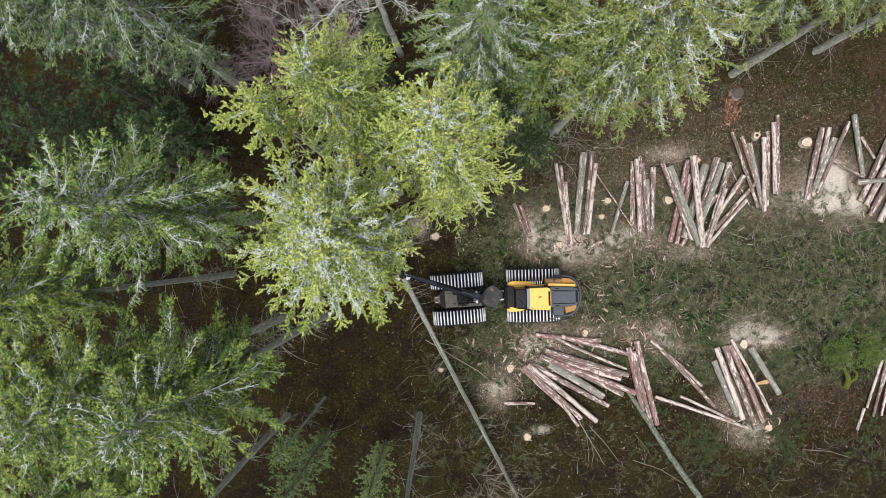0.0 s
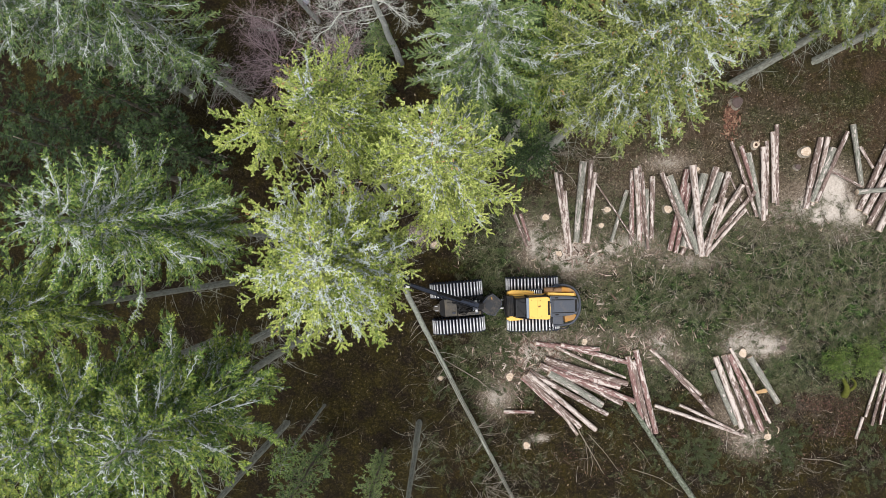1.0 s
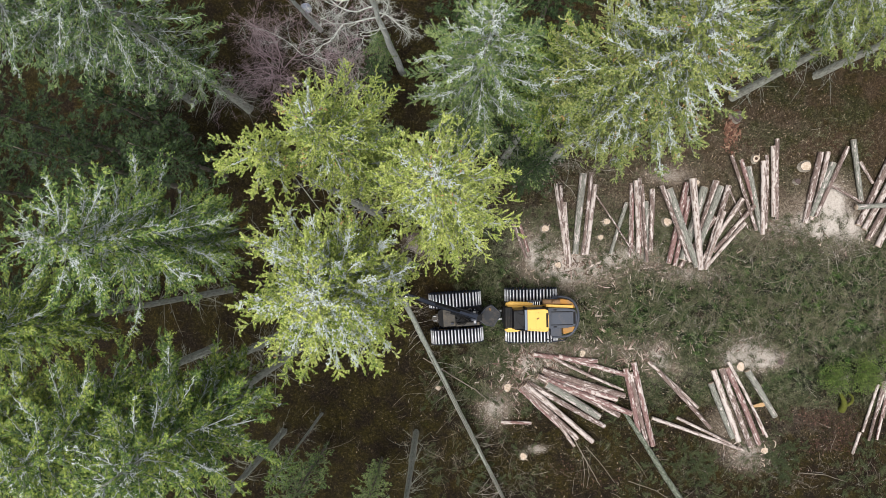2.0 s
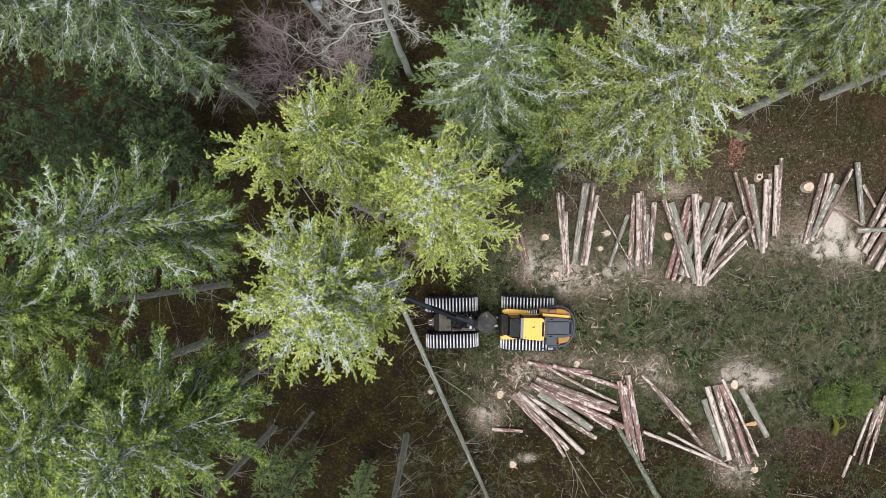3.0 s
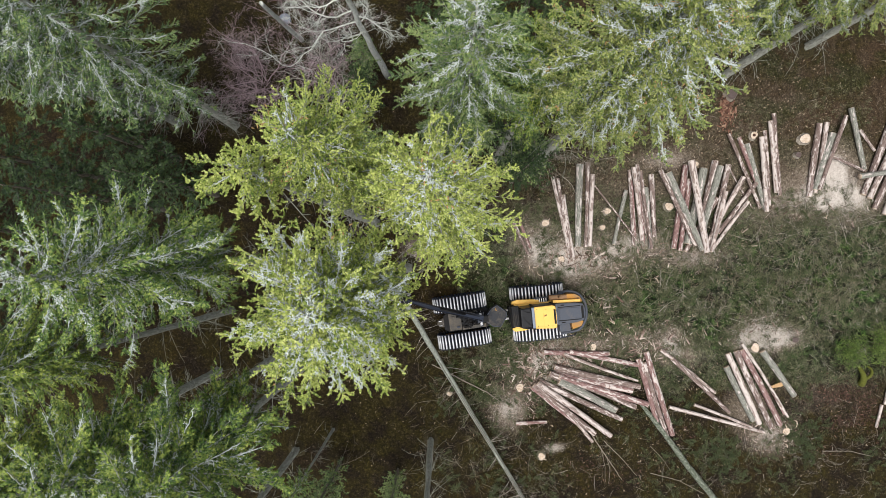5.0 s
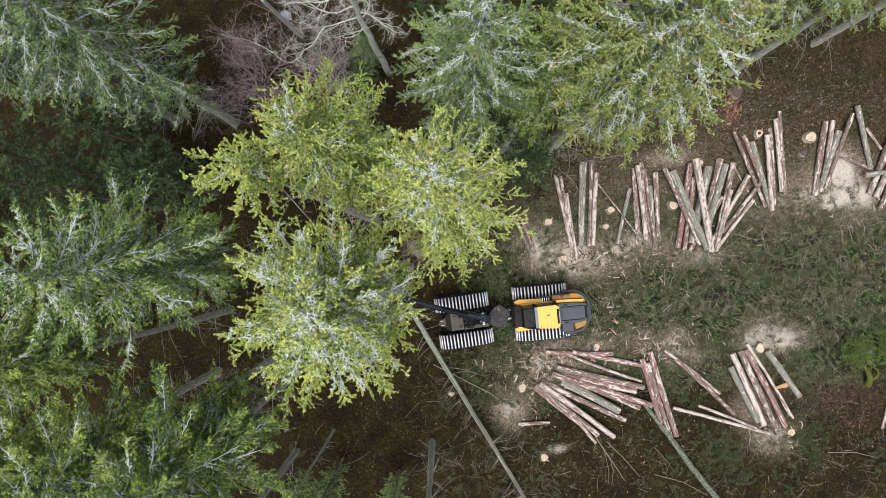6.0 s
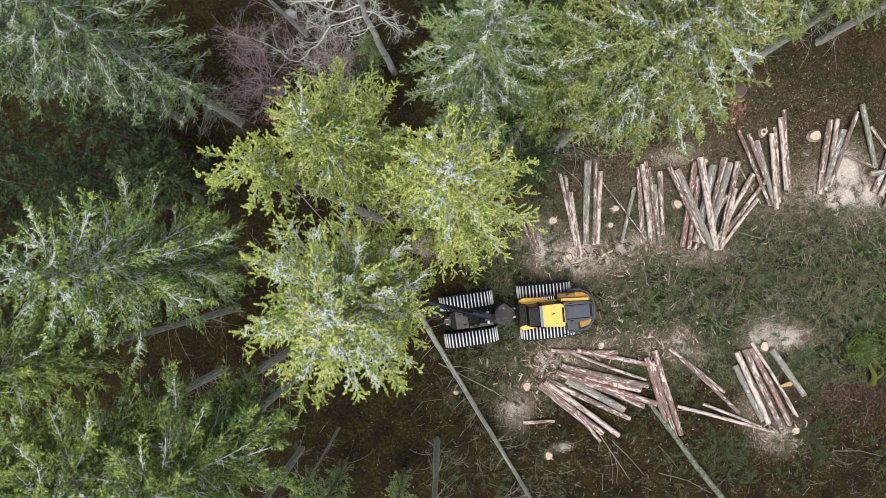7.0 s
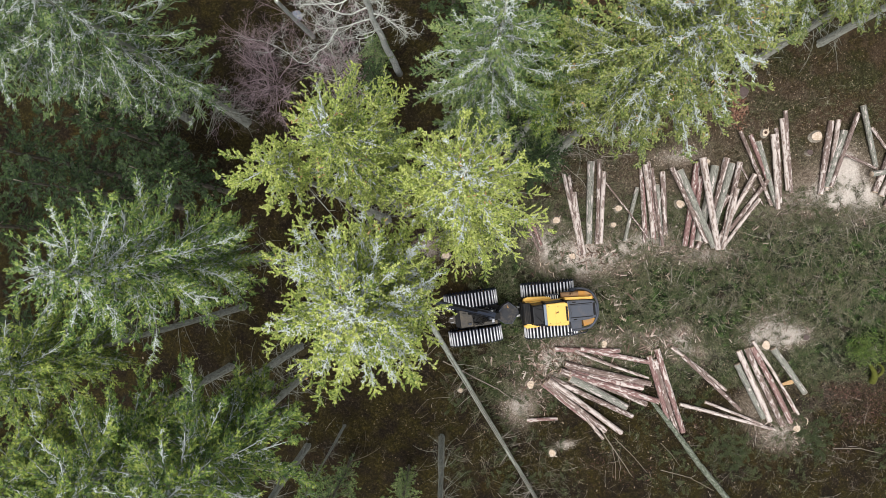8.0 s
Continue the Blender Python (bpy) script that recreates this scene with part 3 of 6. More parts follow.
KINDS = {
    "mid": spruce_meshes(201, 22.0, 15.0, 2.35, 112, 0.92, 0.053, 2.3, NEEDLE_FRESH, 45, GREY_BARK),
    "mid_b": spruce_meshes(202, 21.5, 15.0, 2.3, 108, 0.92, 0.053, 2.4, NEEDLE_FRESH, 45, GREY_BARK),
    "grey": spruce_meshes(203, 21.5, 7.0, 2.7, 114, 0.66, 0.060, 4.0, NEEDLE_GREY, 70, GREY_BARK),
    "dark": spruce_meshes(204, 13.0, 3.0, 1.9, 66, 0.42, 0.09, 0.0, NEEDLE_SHADED, 8, None, (0, 0), SHADED_LIMB),
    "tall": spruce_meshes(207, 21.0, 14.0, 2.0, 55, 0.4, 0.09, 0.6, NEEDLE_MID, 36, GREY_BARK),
    "far": spruce_meshes(206, 20.0, 5.0, 2.4, 30, 0.2, 0.24, 0.0, NEEDLE_SHADED, 0),
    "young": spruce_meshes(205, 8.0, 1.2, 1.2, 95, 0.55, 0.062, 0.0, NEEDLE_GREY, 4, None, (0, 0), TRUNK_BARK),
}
DARK = "green spruce among taller trees, forest shade put into its colour"
POLE = "tall spruce with a long bare grey trunk"
GREYISH = "grey-green spruce hung with pale lichen and dead twigs"
for kind, x, y, s, turn, label in [
    ("mid", -6.2, -3.7, (1.0, 1.0), 20, GREEN), ("mid_b", -8.5, -3.85, (1.0, 1.0), 80, GREEN), ("mid", -12.45, -4.8, (1.0, 0.92), 150, GREEN), ("mid_b", -10.4, -7.0, (1.0, 0.9), 250, GREEN),
    ("mid_b", -11.5, -1.5, (0.85, 0.92), 30, GREEN), ("grey", -10.8, 8.7, (1.05, 0.95), 200, GREYISH), ("grey", -13.9, 9.0, (1.05, 0.92), 280, GREYISH), ("grey", -15.9, 9.4, (0.95, 0.9), 340, GREYISH),
    ("mid_b", 3.5, 6.0, (0.85, 0.85), 10, GREEN), ("dark", 4.3, 4.7, (0.75, 0.75), 120, "half-grown dark spruce at the forest edge"), ("dark", 8.6, 8.6, (1.0, 1.1), 130, DARK), ("tall", 21.1, 11.3, (1.0, 0.9), 70, POLE),
    ("tall", -6.3, -8.4, (0.38, 0.5), 45, POLE), ("young", -6.0, -10.2, (1.0, 1.45), 30, "small young spruce in deep shade"), ("tall", -0.95, -9.3, (0.8, 0.9), 110, POLE), ("tall", -8.4, -9.4, (0.9, 1.0), 220, POLE),
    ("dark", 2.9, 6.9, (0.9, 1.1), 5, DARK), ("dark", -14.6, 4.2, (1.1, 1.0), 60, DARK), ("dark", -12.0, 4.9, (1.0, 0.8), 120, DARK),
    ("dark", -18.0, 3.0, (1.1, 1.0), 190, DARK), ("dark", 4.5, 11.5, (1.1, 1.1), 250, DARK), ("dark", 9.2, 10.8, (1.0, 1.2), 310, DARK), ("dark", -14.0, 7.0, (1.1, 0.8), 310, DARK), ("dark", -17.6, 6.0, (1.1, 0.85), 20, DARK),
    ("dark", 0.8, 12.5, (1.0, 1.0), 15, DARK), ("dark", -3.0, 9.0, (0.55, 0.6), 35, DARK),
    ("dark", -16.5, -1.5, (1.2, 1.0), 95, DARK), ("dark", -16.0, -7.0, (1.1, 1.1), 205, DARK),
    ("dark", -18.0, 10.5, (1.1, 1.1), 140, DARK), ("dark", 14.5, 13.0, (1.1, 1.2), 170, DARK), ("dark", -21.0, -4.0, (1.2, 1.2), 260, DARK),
    ("young", -2.85, -10.8, (0.75, 1.1), 0, "small young spruce in deep shade"), ("young", 4.7, 5.7, (1.3, 0.85), 20, "small young spruce at the forest edge"), ("young", -3.1, 11.3, (0.75, 0.6), 80, "small young spruce in deep shade"), ("young", -3.0, 6.4, (1.1, 0.8), 50, "small young spruce in deep shade"),
]:
    spruce(KINDS[kind], x, y, label, turn, (0, 0), s)
# the forest goes on: spruces added out of view to block skylight
ring = random.Random(9)
for x in range(-32, 28, 7):
    for y in range(-23, 27, 7):
        if x < -19 or y > 15 or (x < -2 and y < -13):
            spruce(KINDS["far"], x + ring.uniform(-1.4, 1.4), y + ring.uniform(-1.4, 1.4), "dark spruce added out of view to block skylight", ring.uniform(0, 360), (0, 0), (ring.uniform(0.9, 1.2), ring.uniform(0.85, 1.1)))


# ---- logs ----


def log_thing(x0, y0, x1, y1, r, layer, kind, k):
    """One delimbed log: slightly bowed, tapered, knobbly bark with two sawn faces."""
    rng = np.random.default_rng(900 + k)
    a, b = np.array([x0, y0]), np.array([x1, y1])
    L = float(np.linalg.norm(b - a))
    n = max(6, int(L / 0.35))
    xs = np.linspace(0, L, n)
    bow = rng.normal(0, 0.022, 2) * L / 4
    arc = np.sin(xs / L * math.pi)
    path = np.column_stack([xs, bow[0] * arc + rng.normal(0, 0.003, n), abs(bow[1]) * arc * 0.3])
    radii = r * np.linspace(1.08, 0.90, n) * (1 + rng.normal(0, 0.04, n))
    s = Soup()
    s.tube(path, radii, 12, False)
    turn = math.degrees(math.atan2(b[1] - a[1], b[0] - a[0]))
    z = r + 0.02 + layer * 0.2 + ground_z(*(a + b) / 2)
    words = ("brown bark", "grey-green lichened bark", "mostly peeled pale wood", "red-brown bark")[kind]
    short = "thin pole" if r < 0.075 else "sawn spruce log"
    ob = thing("log", f"{short} with {words} torn in strips", "log", pose(x0, y0, z, 0, 0, turn), "logs laid beside the track")
    part("bark", s.mesh("log_bark", LOG_BARK[kind], True), ob)
    for end, side in ((0, -1), (n - 1, 1)):
        f = Soup()
        c = path[end] + np.array([side * 0.004, 0, 0])
        f.tube(np.array([c, c + np.array([side * 0.012, 0, 0])]), [radii[end] * 0.97, radii[end] * 0.95], 12)
        part("cut_end", f.mesh("log_cut_end", CUT_WOOD), ob, "pale sawn end")
    return ob


LOGS_NORTH_ROW_A = [
    (4.26, 2.59, 5.04, 0.68, 0.095, 0, 0),
    (4.65, 2.50, 5.17, 1.01, 0.095, 0, 3),
    (6.61, 4.87, 7.31, 0.60, 0.095, 0, 2),
    (6.88, 4.77, 7.40, 0.35, 0.095, 0, 0),
    (7.15, 3.83, 7.54, 0.20, 0.095, 0, 2),
    (8.16, 5.48, 7.80, 0.93, 0.190, 0, 1),
    (8.61, 5.56, 8.23, 0.90, 0.127, 0, 0),
    (8.78, 4.85, 8.40, 0.93, 0.127, 1, 2),
    (8.81, 4.21, 10.98, 1.07, 0.047, 2, 0),
    (10.62, 3.89, 9.76, 0.95, 0.111, 0, 1),
]
LOGS_NORTH_ROW_B = [
    (10.87, 5.00, 10.86, 0.82, 0.095, 0, 0),
    (10.92, 4.43, 10.96, 1.15, 0.095, 0, 3),
    (11.04, 5.12, 11.27, 1.09, 0.120, 1, 2),
    (11.33, 5.29, 11.64, 1.37, 0.095, 0, 0),
    (11.29, 4.30, 11.45, 1.03, 0.095, 0, 3),
    (11.42, 4.90, 11.80, 0.60, 0.095, 1, 0),
    (11.72, 3.99, 11.80, 0.59, 0.120, 0, 1),
    (12.04, 4.69, 12.02, 1.24, 0.137, 0, 0),
]
LOGS_FAN_PILE = [
    (13.97, 5.08, 13.03, 0.54, 0.159, 0, 3),
    (14.14, 4.30, 13.37, 0.41, 0.142, 0, 3),
    (14.93, 4.84, 13.79, 0.77, 0.213, 0, 1),
    (15.64, 5.23, 14.29, 0.65, 0.177, 0, 0),
    (15.82, 4.91, 14.44, 0.84, 0.177, 1, 1),
    (15.61, 3.16, 13.69, 0.34, 0.142, 0, 0),
    (12.42, 4.85, 14.08, 0.65, 0.124, 2, 0),
    (12.82, 4.69, 14.46, 0.38, 0.177, 2, 1),
    (16.28, 4.96, 14.96, 0.47, 0.142, 1, 0),
    (15.94, 3.49, 14.96, 0.26, 0.124, 2, 2),
    (17.08, 4.24, 14.85, 0.71, 0.124, 1, 2),
    (17.85, 3.90, 15.60, 1.25, 0.124, 0, 0),
    (17.27, 2.89, 15.06, 0.25, 0.095, 1, 2),
    (14.04, 5.25, 14.60, 0.24, 0.177, 3, 2),
]
LOGS_NORTH_ROW_C = [
    (16.43, 4.83, 17.59, 2.54, 0.047, 0, 0),
    (16.43, 6.68, 17.91, 2.50, 0.095, 1, 0),
    (17.08, 6.48, 18.26, 2.92, 0.111, 0, 3),
    (17.48, 6.10, 18.28, 2.44, 0.142, 0, 1),
    (18.21, 6.40, 18.26, 2.28, 0.127, 1, 2),
    (18.53, 6.77, 18.54, 2.62, 0.095, 0, 0),
    (18.82, 7.27, 18.91, 3.30, 0.127, 0, 2),
    (19.05, 7.68, 19.13, 3.15, 0.111, 0, 0),
]
LOGS_EAST_ROW = [
    (21.54, 6.97, 20.71, 2.98, 0.158, 0, 0),
    (21.94, 7.01, 21.09, 3.17, 0.127, 0, 2),
    (22.21, 6.39, 21.05, 3.33, 0.174, 0, 1),
    (22.90, 7.29, 21.18, 3.34, 0.111, 1, 0),
    (22.03, 5.09, 23.76, 4.20, 0.079, 1, 0),
    (23.33, 7.74, 23.85, 4.31, 0.142, 0, 1),
    (23.80, 6.51, 24.54, 5.33, 0.079, 0, 2),
    (25.64, 7.24, 23.69, 2.93, 0.174, 0, 0),
    (26.05, 6.64, 24.03, 2.70, 0.174, 0, 2),
    (26.23, 6.02, 24.24, 2.12, 0.174, 0, 0),
    (26.70, 5.74, 24.81, 1.76, 0.174, 0, 2),
    (23.28, 3.90, 25.78, 4.12, 0.142, 2, 1),
]
LOGS_SOUTH_PILE = [
    (5.56, -4.78, 9.15, -5.06, 0.135, 0, 3),
    (6.99, -4.84, 11.23, -5.92, 0.135, 0, 3),
    (6.65, -4.93, 10.60, -6.63, 0.079, 1, 2),
    (6.10, -5.64, 10.74, -6.98, 0.173, 0, 0),
    (6.14, -6.05, 10.31, -7.17, 0.193, 0, 3),
    (6.28, -6.15, 11.08, -7.93, 0.173, 1, 3),
    (5.79, -5.95, 10.40, -8.06, 0.155, 1, 0),
    (6.29, -6.36, 9.29, -8.15, 0.212, 1, 1),
    (5.22, -6.36, 9.66, -8.73, 0.155, 0, 0),
    (4.91, -6.54, 8.13, -9.43, 0.173, 0, 0),
    (5.10, -6.42, 8.95, -9.55, 0.155, 1, 2),
    (4.83, -6.69, 7.12, -8.77, 0.135, 0, 3),
    (7.12, -8.74, 7.99, -9.91, 0.095, 0, 2),
    (3.83, -8.66, 5.52, -8.66, 0.095, 0, 3),
]
LOGS_SOUTH_ROW = [
    (10.76, -5.45, 11.60, -9.12, 0.153, 0, 3),
    (11.04, -5.68, 12.10, -9.78, 0.137, 0, 0),
    (11.21, -5.09, 12.41, -9.75, 0.153, 0, 3),
    (12.05, -5.03, 14.91, -7.57, 0.095, 0, 2),
    (12.63, -5.54, 15.61, -8.68, 0.120, 0, 0),
    (12.33, -8.21, 17.47, -9.89, 0.095, 0, 2),
    (13.73, -8.16, 16.82, -9.57, 0.079, 0, 2),
]
LOGS_SOUTH_EAST_PILE = [
    (15.72, -5.42, 17.25, -9.41, 0.156, 0, 2),
    (16.16, -5.32, 17.91, -9.67, 0.156, 0, 0),
    (16.47, -5.26, 18.37, -9.53, 0.156, 0, 3),
    (15.60, -6.16, 16.91, -9.22, 0.156, 0, 1),
    (16.47, -4.91, 18.74, -9.07, 0.079, 1, 2),
    (17.52, -6.65, 18.57, -8.93, 0.063, 1, 3),
    (17.62, -5.40, 19.24, -7.96, 0.174, 0, 1),
]
LOGS_FAR_EAST_PILE = [
    (25.05, -6.03, 24.23, -8.72, 0.079, 0, 2),
    (25.35, -5.85, 24.59, -9.19, 0.079, 0, 0),
    (25.65, -5.60, 24.95, -7.89, 0.079, 0, 2),
    (24.07, -8.76, 23.70, -9.97, 0.079, 0, 2),
    (25.81, -5.27, 25.06, -9.15, 0.079, 0, 3),
    (26.12, -4.82, 25.43, -7.91, 0.079, 0, 0),
]

number = 0
for rows in (LOGS_NORTH_ROW_A, LOGS_NORTH_ROW_B, LOGS_FAN_PILE, LOGS_NORTH_ROW_C, LOGS_EAST_ROW, LOGS_SOUTH_PILE, LOGS_SOUTH_ROW, LOGS_SOUTH_EAST_PILE, LOGS_FAR_EAST_PILE):
    for row in rows:
        log_thing(*row, number)
        number += 1

# ---- harvester ----


def paint(name, colour, rough, dust=0.35, metal=0.0):
    """Machine paint or plastic with dust, smears and small scuffs."""
    m, n, l, b = material(name, rough, metal, 0.22)
    v = coords(n, l)
    a = noise_node(n, l, v, 2.2, 5, 0.65)
    c = noise_node(n, l, v, 26.0, 4, 0.6)
    f = maths(n, l, "ADD", maths(n, l, "MULTIPLY", a, 0.65), maths(n, l, "MULTIPLY", c, 0.35))
    mask = ramp(n, l, f, [(0.48, grey(0.0)), (0.70, grey(dust))])
    l.new(mix(n, l, mask, colour, (0.22, 0.18, 0.13)), b.inputs["Base Color"])
    l.new(ramp(n, l, f, [(0.35, grey(rough)), (0.75, grey(min(1.0, rough + 0.35)))]), b.inputs["Roughness"])
    bump(n, l, b, c, 0.12, 0.004)
    return m


YELLOW_PAINT = paint("yellow_paint", (0.80, 0.49, 0.115), 0.40, 0.22)
AMBER_PAINT = paint("amber_paint", (0.40, 0.19, 0.035), 0.45, 0.75)
DARK_PANEL = paint("dark_grey_panel", (0.060, 0.070, 0.092), 0.42, 0.30)
BLACK_PLASTIC = paint("black_plastic", (0.006, 0.0065, 0.008), 0.6, 0.08)
BLUE_BLACK = paint("blue_black_steel", (0.020, 0.026, 0.042), 0.35, 0.10)
DIRTY_STEEL = paint("dirty_steel_deck", (0.075, 0.072, 0.068), 0.65, 0.8, 0.2)
STEEL = paint("worn_bright_steel", (0.80, 0.81, 0.84), 0.38, 0.32, 0.45)
RUBBER = paint("black_rubber", (0.006, 0.006, 0.007), 0.8, 0.08)
RUST = paint("rusty_brown_steel", (0.25, 0.145, 0.075), 0.7, 0.5, 0.1)
VISOR = paint("blue_grey_trim", (0.16, 0.20, 0.26), 0.3, 0.2)
GLASS, gn, gl, gb = material("tinted_glass", 0.3, 0, 0.10)
gb.inputs["Base Color"].default_value = (0.004, 0.005, 0.008, 1)
JOINT_PAINT = paint("scuffed_dark_cover", (0.020, 0.023, 0.029), 0.5, 0.55)
HOOD_BLACK = paint("dusty_black_hood", (0.010, 0.011, 0.014), 0.55, 0.32)


def box(x0, x1, y0, y1, z0, z1, bevel=0.03, top=None):
    """A bevelled box; top = (dx0, dx1, dy0, dy1) draws the upper edges in."""
    bm = bmesh.new()
    t = top or (0, 0, 0, 0)
    c = [(x0, y0, z0), (x1, y0, z0), (x1, y1, z0), (x0, y1, z0)]
    d = [(x0 + t[0], y0 + t[2], z1), (x1 - t[1], y0 + t[2], z1), (x1 - t[1], y1 - t[3], z1), (x0 + t[0], y1 - t[3], z1)]
    v = [bm.verts.new(p) for p in c + d]
    for f in ((3, 2, 1, 0), (4, 5, 6, 7), (0, 1, 5, 4), (1, 2, 6, 5), (2, 3, 7, 6), (3, 0, 4, 7)):
        bm.faces.new([v[i] for i in f])
    if bevel:
        bmesh.ops.bevel(bm, geom=bm.edges[:], offset=bevel, segments=2, affect="EDGES", profile=0.7)
    return bm


def prism(poly, z0, z1, bevel=0.03, shrink=0.0):
    """A bevelled slab over a plan outline; shrink draws the top towards its middle."""
    bm = bmesh.new()
    cx, cy = sum(p[0] for p in poly) / len(poly), sum(p[1] for p in poly) / len(poly)
    lo = [bm.verts.new((x, y, z0)) for x, y in poly]
    hi = [bm.verts.new((x + (cx - x) * shrink, y + (cy - y) * shrink, z1)) for x, y in poly]
    bm.faces.new(lo[::-1])
    bm.faces.new(hi)
    k = len(poly)
    for i in range(k):
        bm.faces.new((lo[i], lo[(i + 1) % k], hi[(i + 1) % k], hi[i]))
    bmesh.ops.recalc_face_normals(bm, faces=bm.faces[:])
    if bevel:
        bmesh.ops.bevel(bm, geom=bm.edges[:], offset=bevel, segments=2, affect="EDGES", profile=0.7)
    return bm


def pipe(points, r, sides=8, rounds=6):
    """A smooth tube through a few points."""
    p = np.asarray(points, float)
    if len(p) > 2:
        q = [p[0]]
        for i in range(len(p) - 1):
            a, b, c, d = p[max(0, i - 1)], p[i], p[i + 1], p[min(len(p) - 1, i + 2)]
            for t in np.linspace(0, 1, rounds + 1)[1:]:
                q.append(0.5 * (2 * b + (c - a) * t + (2 * a - 5 * b + 4 * c - d) * t * t + (3 * b - a - 3 * c + d) * t ** 3))
        p = np.array(q)
    s = Soup()
    s.tube(p, r, sides)
    return s


def beam(a, b, w0, h0, w1, h1, bevel=0.02):
    """A tapered box beam from a to b."""
    a, b = Vector(a), Vector(b)
    d = (b - a).normalized()
    side = d.cross(Vector((0, 0, 1))).normalized()
    up = side.cross(d).normalized()
    bm = bmesh.new()
    v = []
    for p, w, h in ((a, w0, h0), (b, w1, h1)):
        for sx, sy in ((-1, -1), (1, -1), (1, 1), (-1, 1)):
            v.append(bm.verts.new(p + side * (sx * w / 2) + up * (sy * h / 2)))
    for f in ((3, 2, 1, 0), (4, 5, 6, 7), (0, 1, 5, 4), (1, 2, 6, 5), (2, 3, 7, 6), (3, 0, 4, 7)):
        bm.faces.new([v[i] for i in f])
    bmesh.ops.recalc_face_normals(bm, faces=bm.faces[:])
    bmesh.ops.bevel(bm, geom=bm.edges[:], offset=bevel, segments=2, affect="EDGES")
    return bm


def track_plate_mesh(width):
    """One steel track plate: flat shoe, raised bar, turned-up ends."""
    s = Soup()
    h = width / 2

    def brick(x0, x1, y0, y1, z0, z1, inset):
        v = [(x0, y0, z0), (x1, y0, z0), (x1, y1, z0), (x0, y1, z0), (x0 + inset, y0 + inset, z1), (x1 - inset, y0 + inset, z1), (x1 - inset, y1 - inset, z1), (x0 + inset, y1 - inset, z1)]
        s.add(v, None, [(4, 5, 6, 7), (0, 1, 5, 4), (1, 2, 6, 5), (2, 3, 7, 6), (3, 0, 4, 7), (3, 2, 1, 0)])

    brick(-0.070, 0.070, -h, h, -0.012, 0.014, 0.006)
    brick(-0.042, 0.036, -h + 0.03, h - 0.03, 0.014, 0.055, 0.010)
    brick(-0.052, 0.052, -h - 0.03, -h + 0.045, 0.0, 0.06, 0.014)
    brick(-0.052, 0.052, h - 0.045, h + 0.03, 0.0, 0.06, 0.014)
    me = s.mesh("track_plate", STEEL)
    me.materials.append(BLUE_BLACK)
    for face in me.polygons:
        face.material_index = 0 if 6 <= face.index < 12 else 1
    return me


def build_track(parent, cx, cy, width, turn=0.0):
    """A bogie: two tyres on rims inside a loop of steel plates on side chains."""
    m = pose(cx, cy, 0, 0, 0, turn)
    R, half = 0.66, 0.74
    plate = track_plate_mesh(width)
    loop = 4 * half + 2 * math.pi * R
    count = 39

    def at(d):
        d %= loop
        if d < 2 * half:
            return -half + d, R, 0.0
        d -= 2 * half
        if d < math.pi * R:
            a = d / R
            return half + R * math.sin(a), R * math.cos(a), a
        d -= math.pi * R
        if d < 2 * half:
            return half - d, -R, math.pi
        d -= 2 * half
        a = d / R
        return -half - R * math.sin(a), -R * math.cos(a), math.pi + a

    chains = Soup()
    for off in (-0.28, 0.28):
        pts = [at(loop * k / 60) for k in range(61)]
        chains.tube(np.array([(x, off * width / 0.8, 0.68 + z * 0.965) for x, z, a in pts]), 0.028, 5, False)
    track = part("track", chains.mesh("track_chain", RUBBER), parent, "steel-plated bogie track", m)
    for k in range(count):
        x, z, a = at(loop * (k + 0.5) / count)
        part("track_plate", plate, track, "", pose(x, 0, 0.68 + z, 0, math.degrees(a), 0))
    for wx in (-half, half):
        tyre = Soup()
        prof = [(-0.5, 0.42), (-0.46, 0.56), (-0.3, 0.615), (0.3, 0.615), (0.46, 0.56), (0.5, 0.42)]
        w = width * 0.82
        ys = np.array([(0, p[0] * w, 0) for p in prof])
        tyre.tube(ys, [p[1] for p in prof], 28)
        wheel = part("wheel", tyre.mesh("tyre", RUBBER, True), parent, "black rubber tyre", m @ pose(wx, 0, 0.68))
        rim = Soup()
        rim.tube(np.array([(0, -0.53 * w, 0), (0, -0.4 * w, 0), (0, 0.4 * w, 0), (0, 0.53 * w, 0)]), [0.2, 0.36, 0.36, 0.2], 20)
        part("rim", rim.mesh("rim", AMBER_PAINT, True), wheel, "yellow wheel rim")


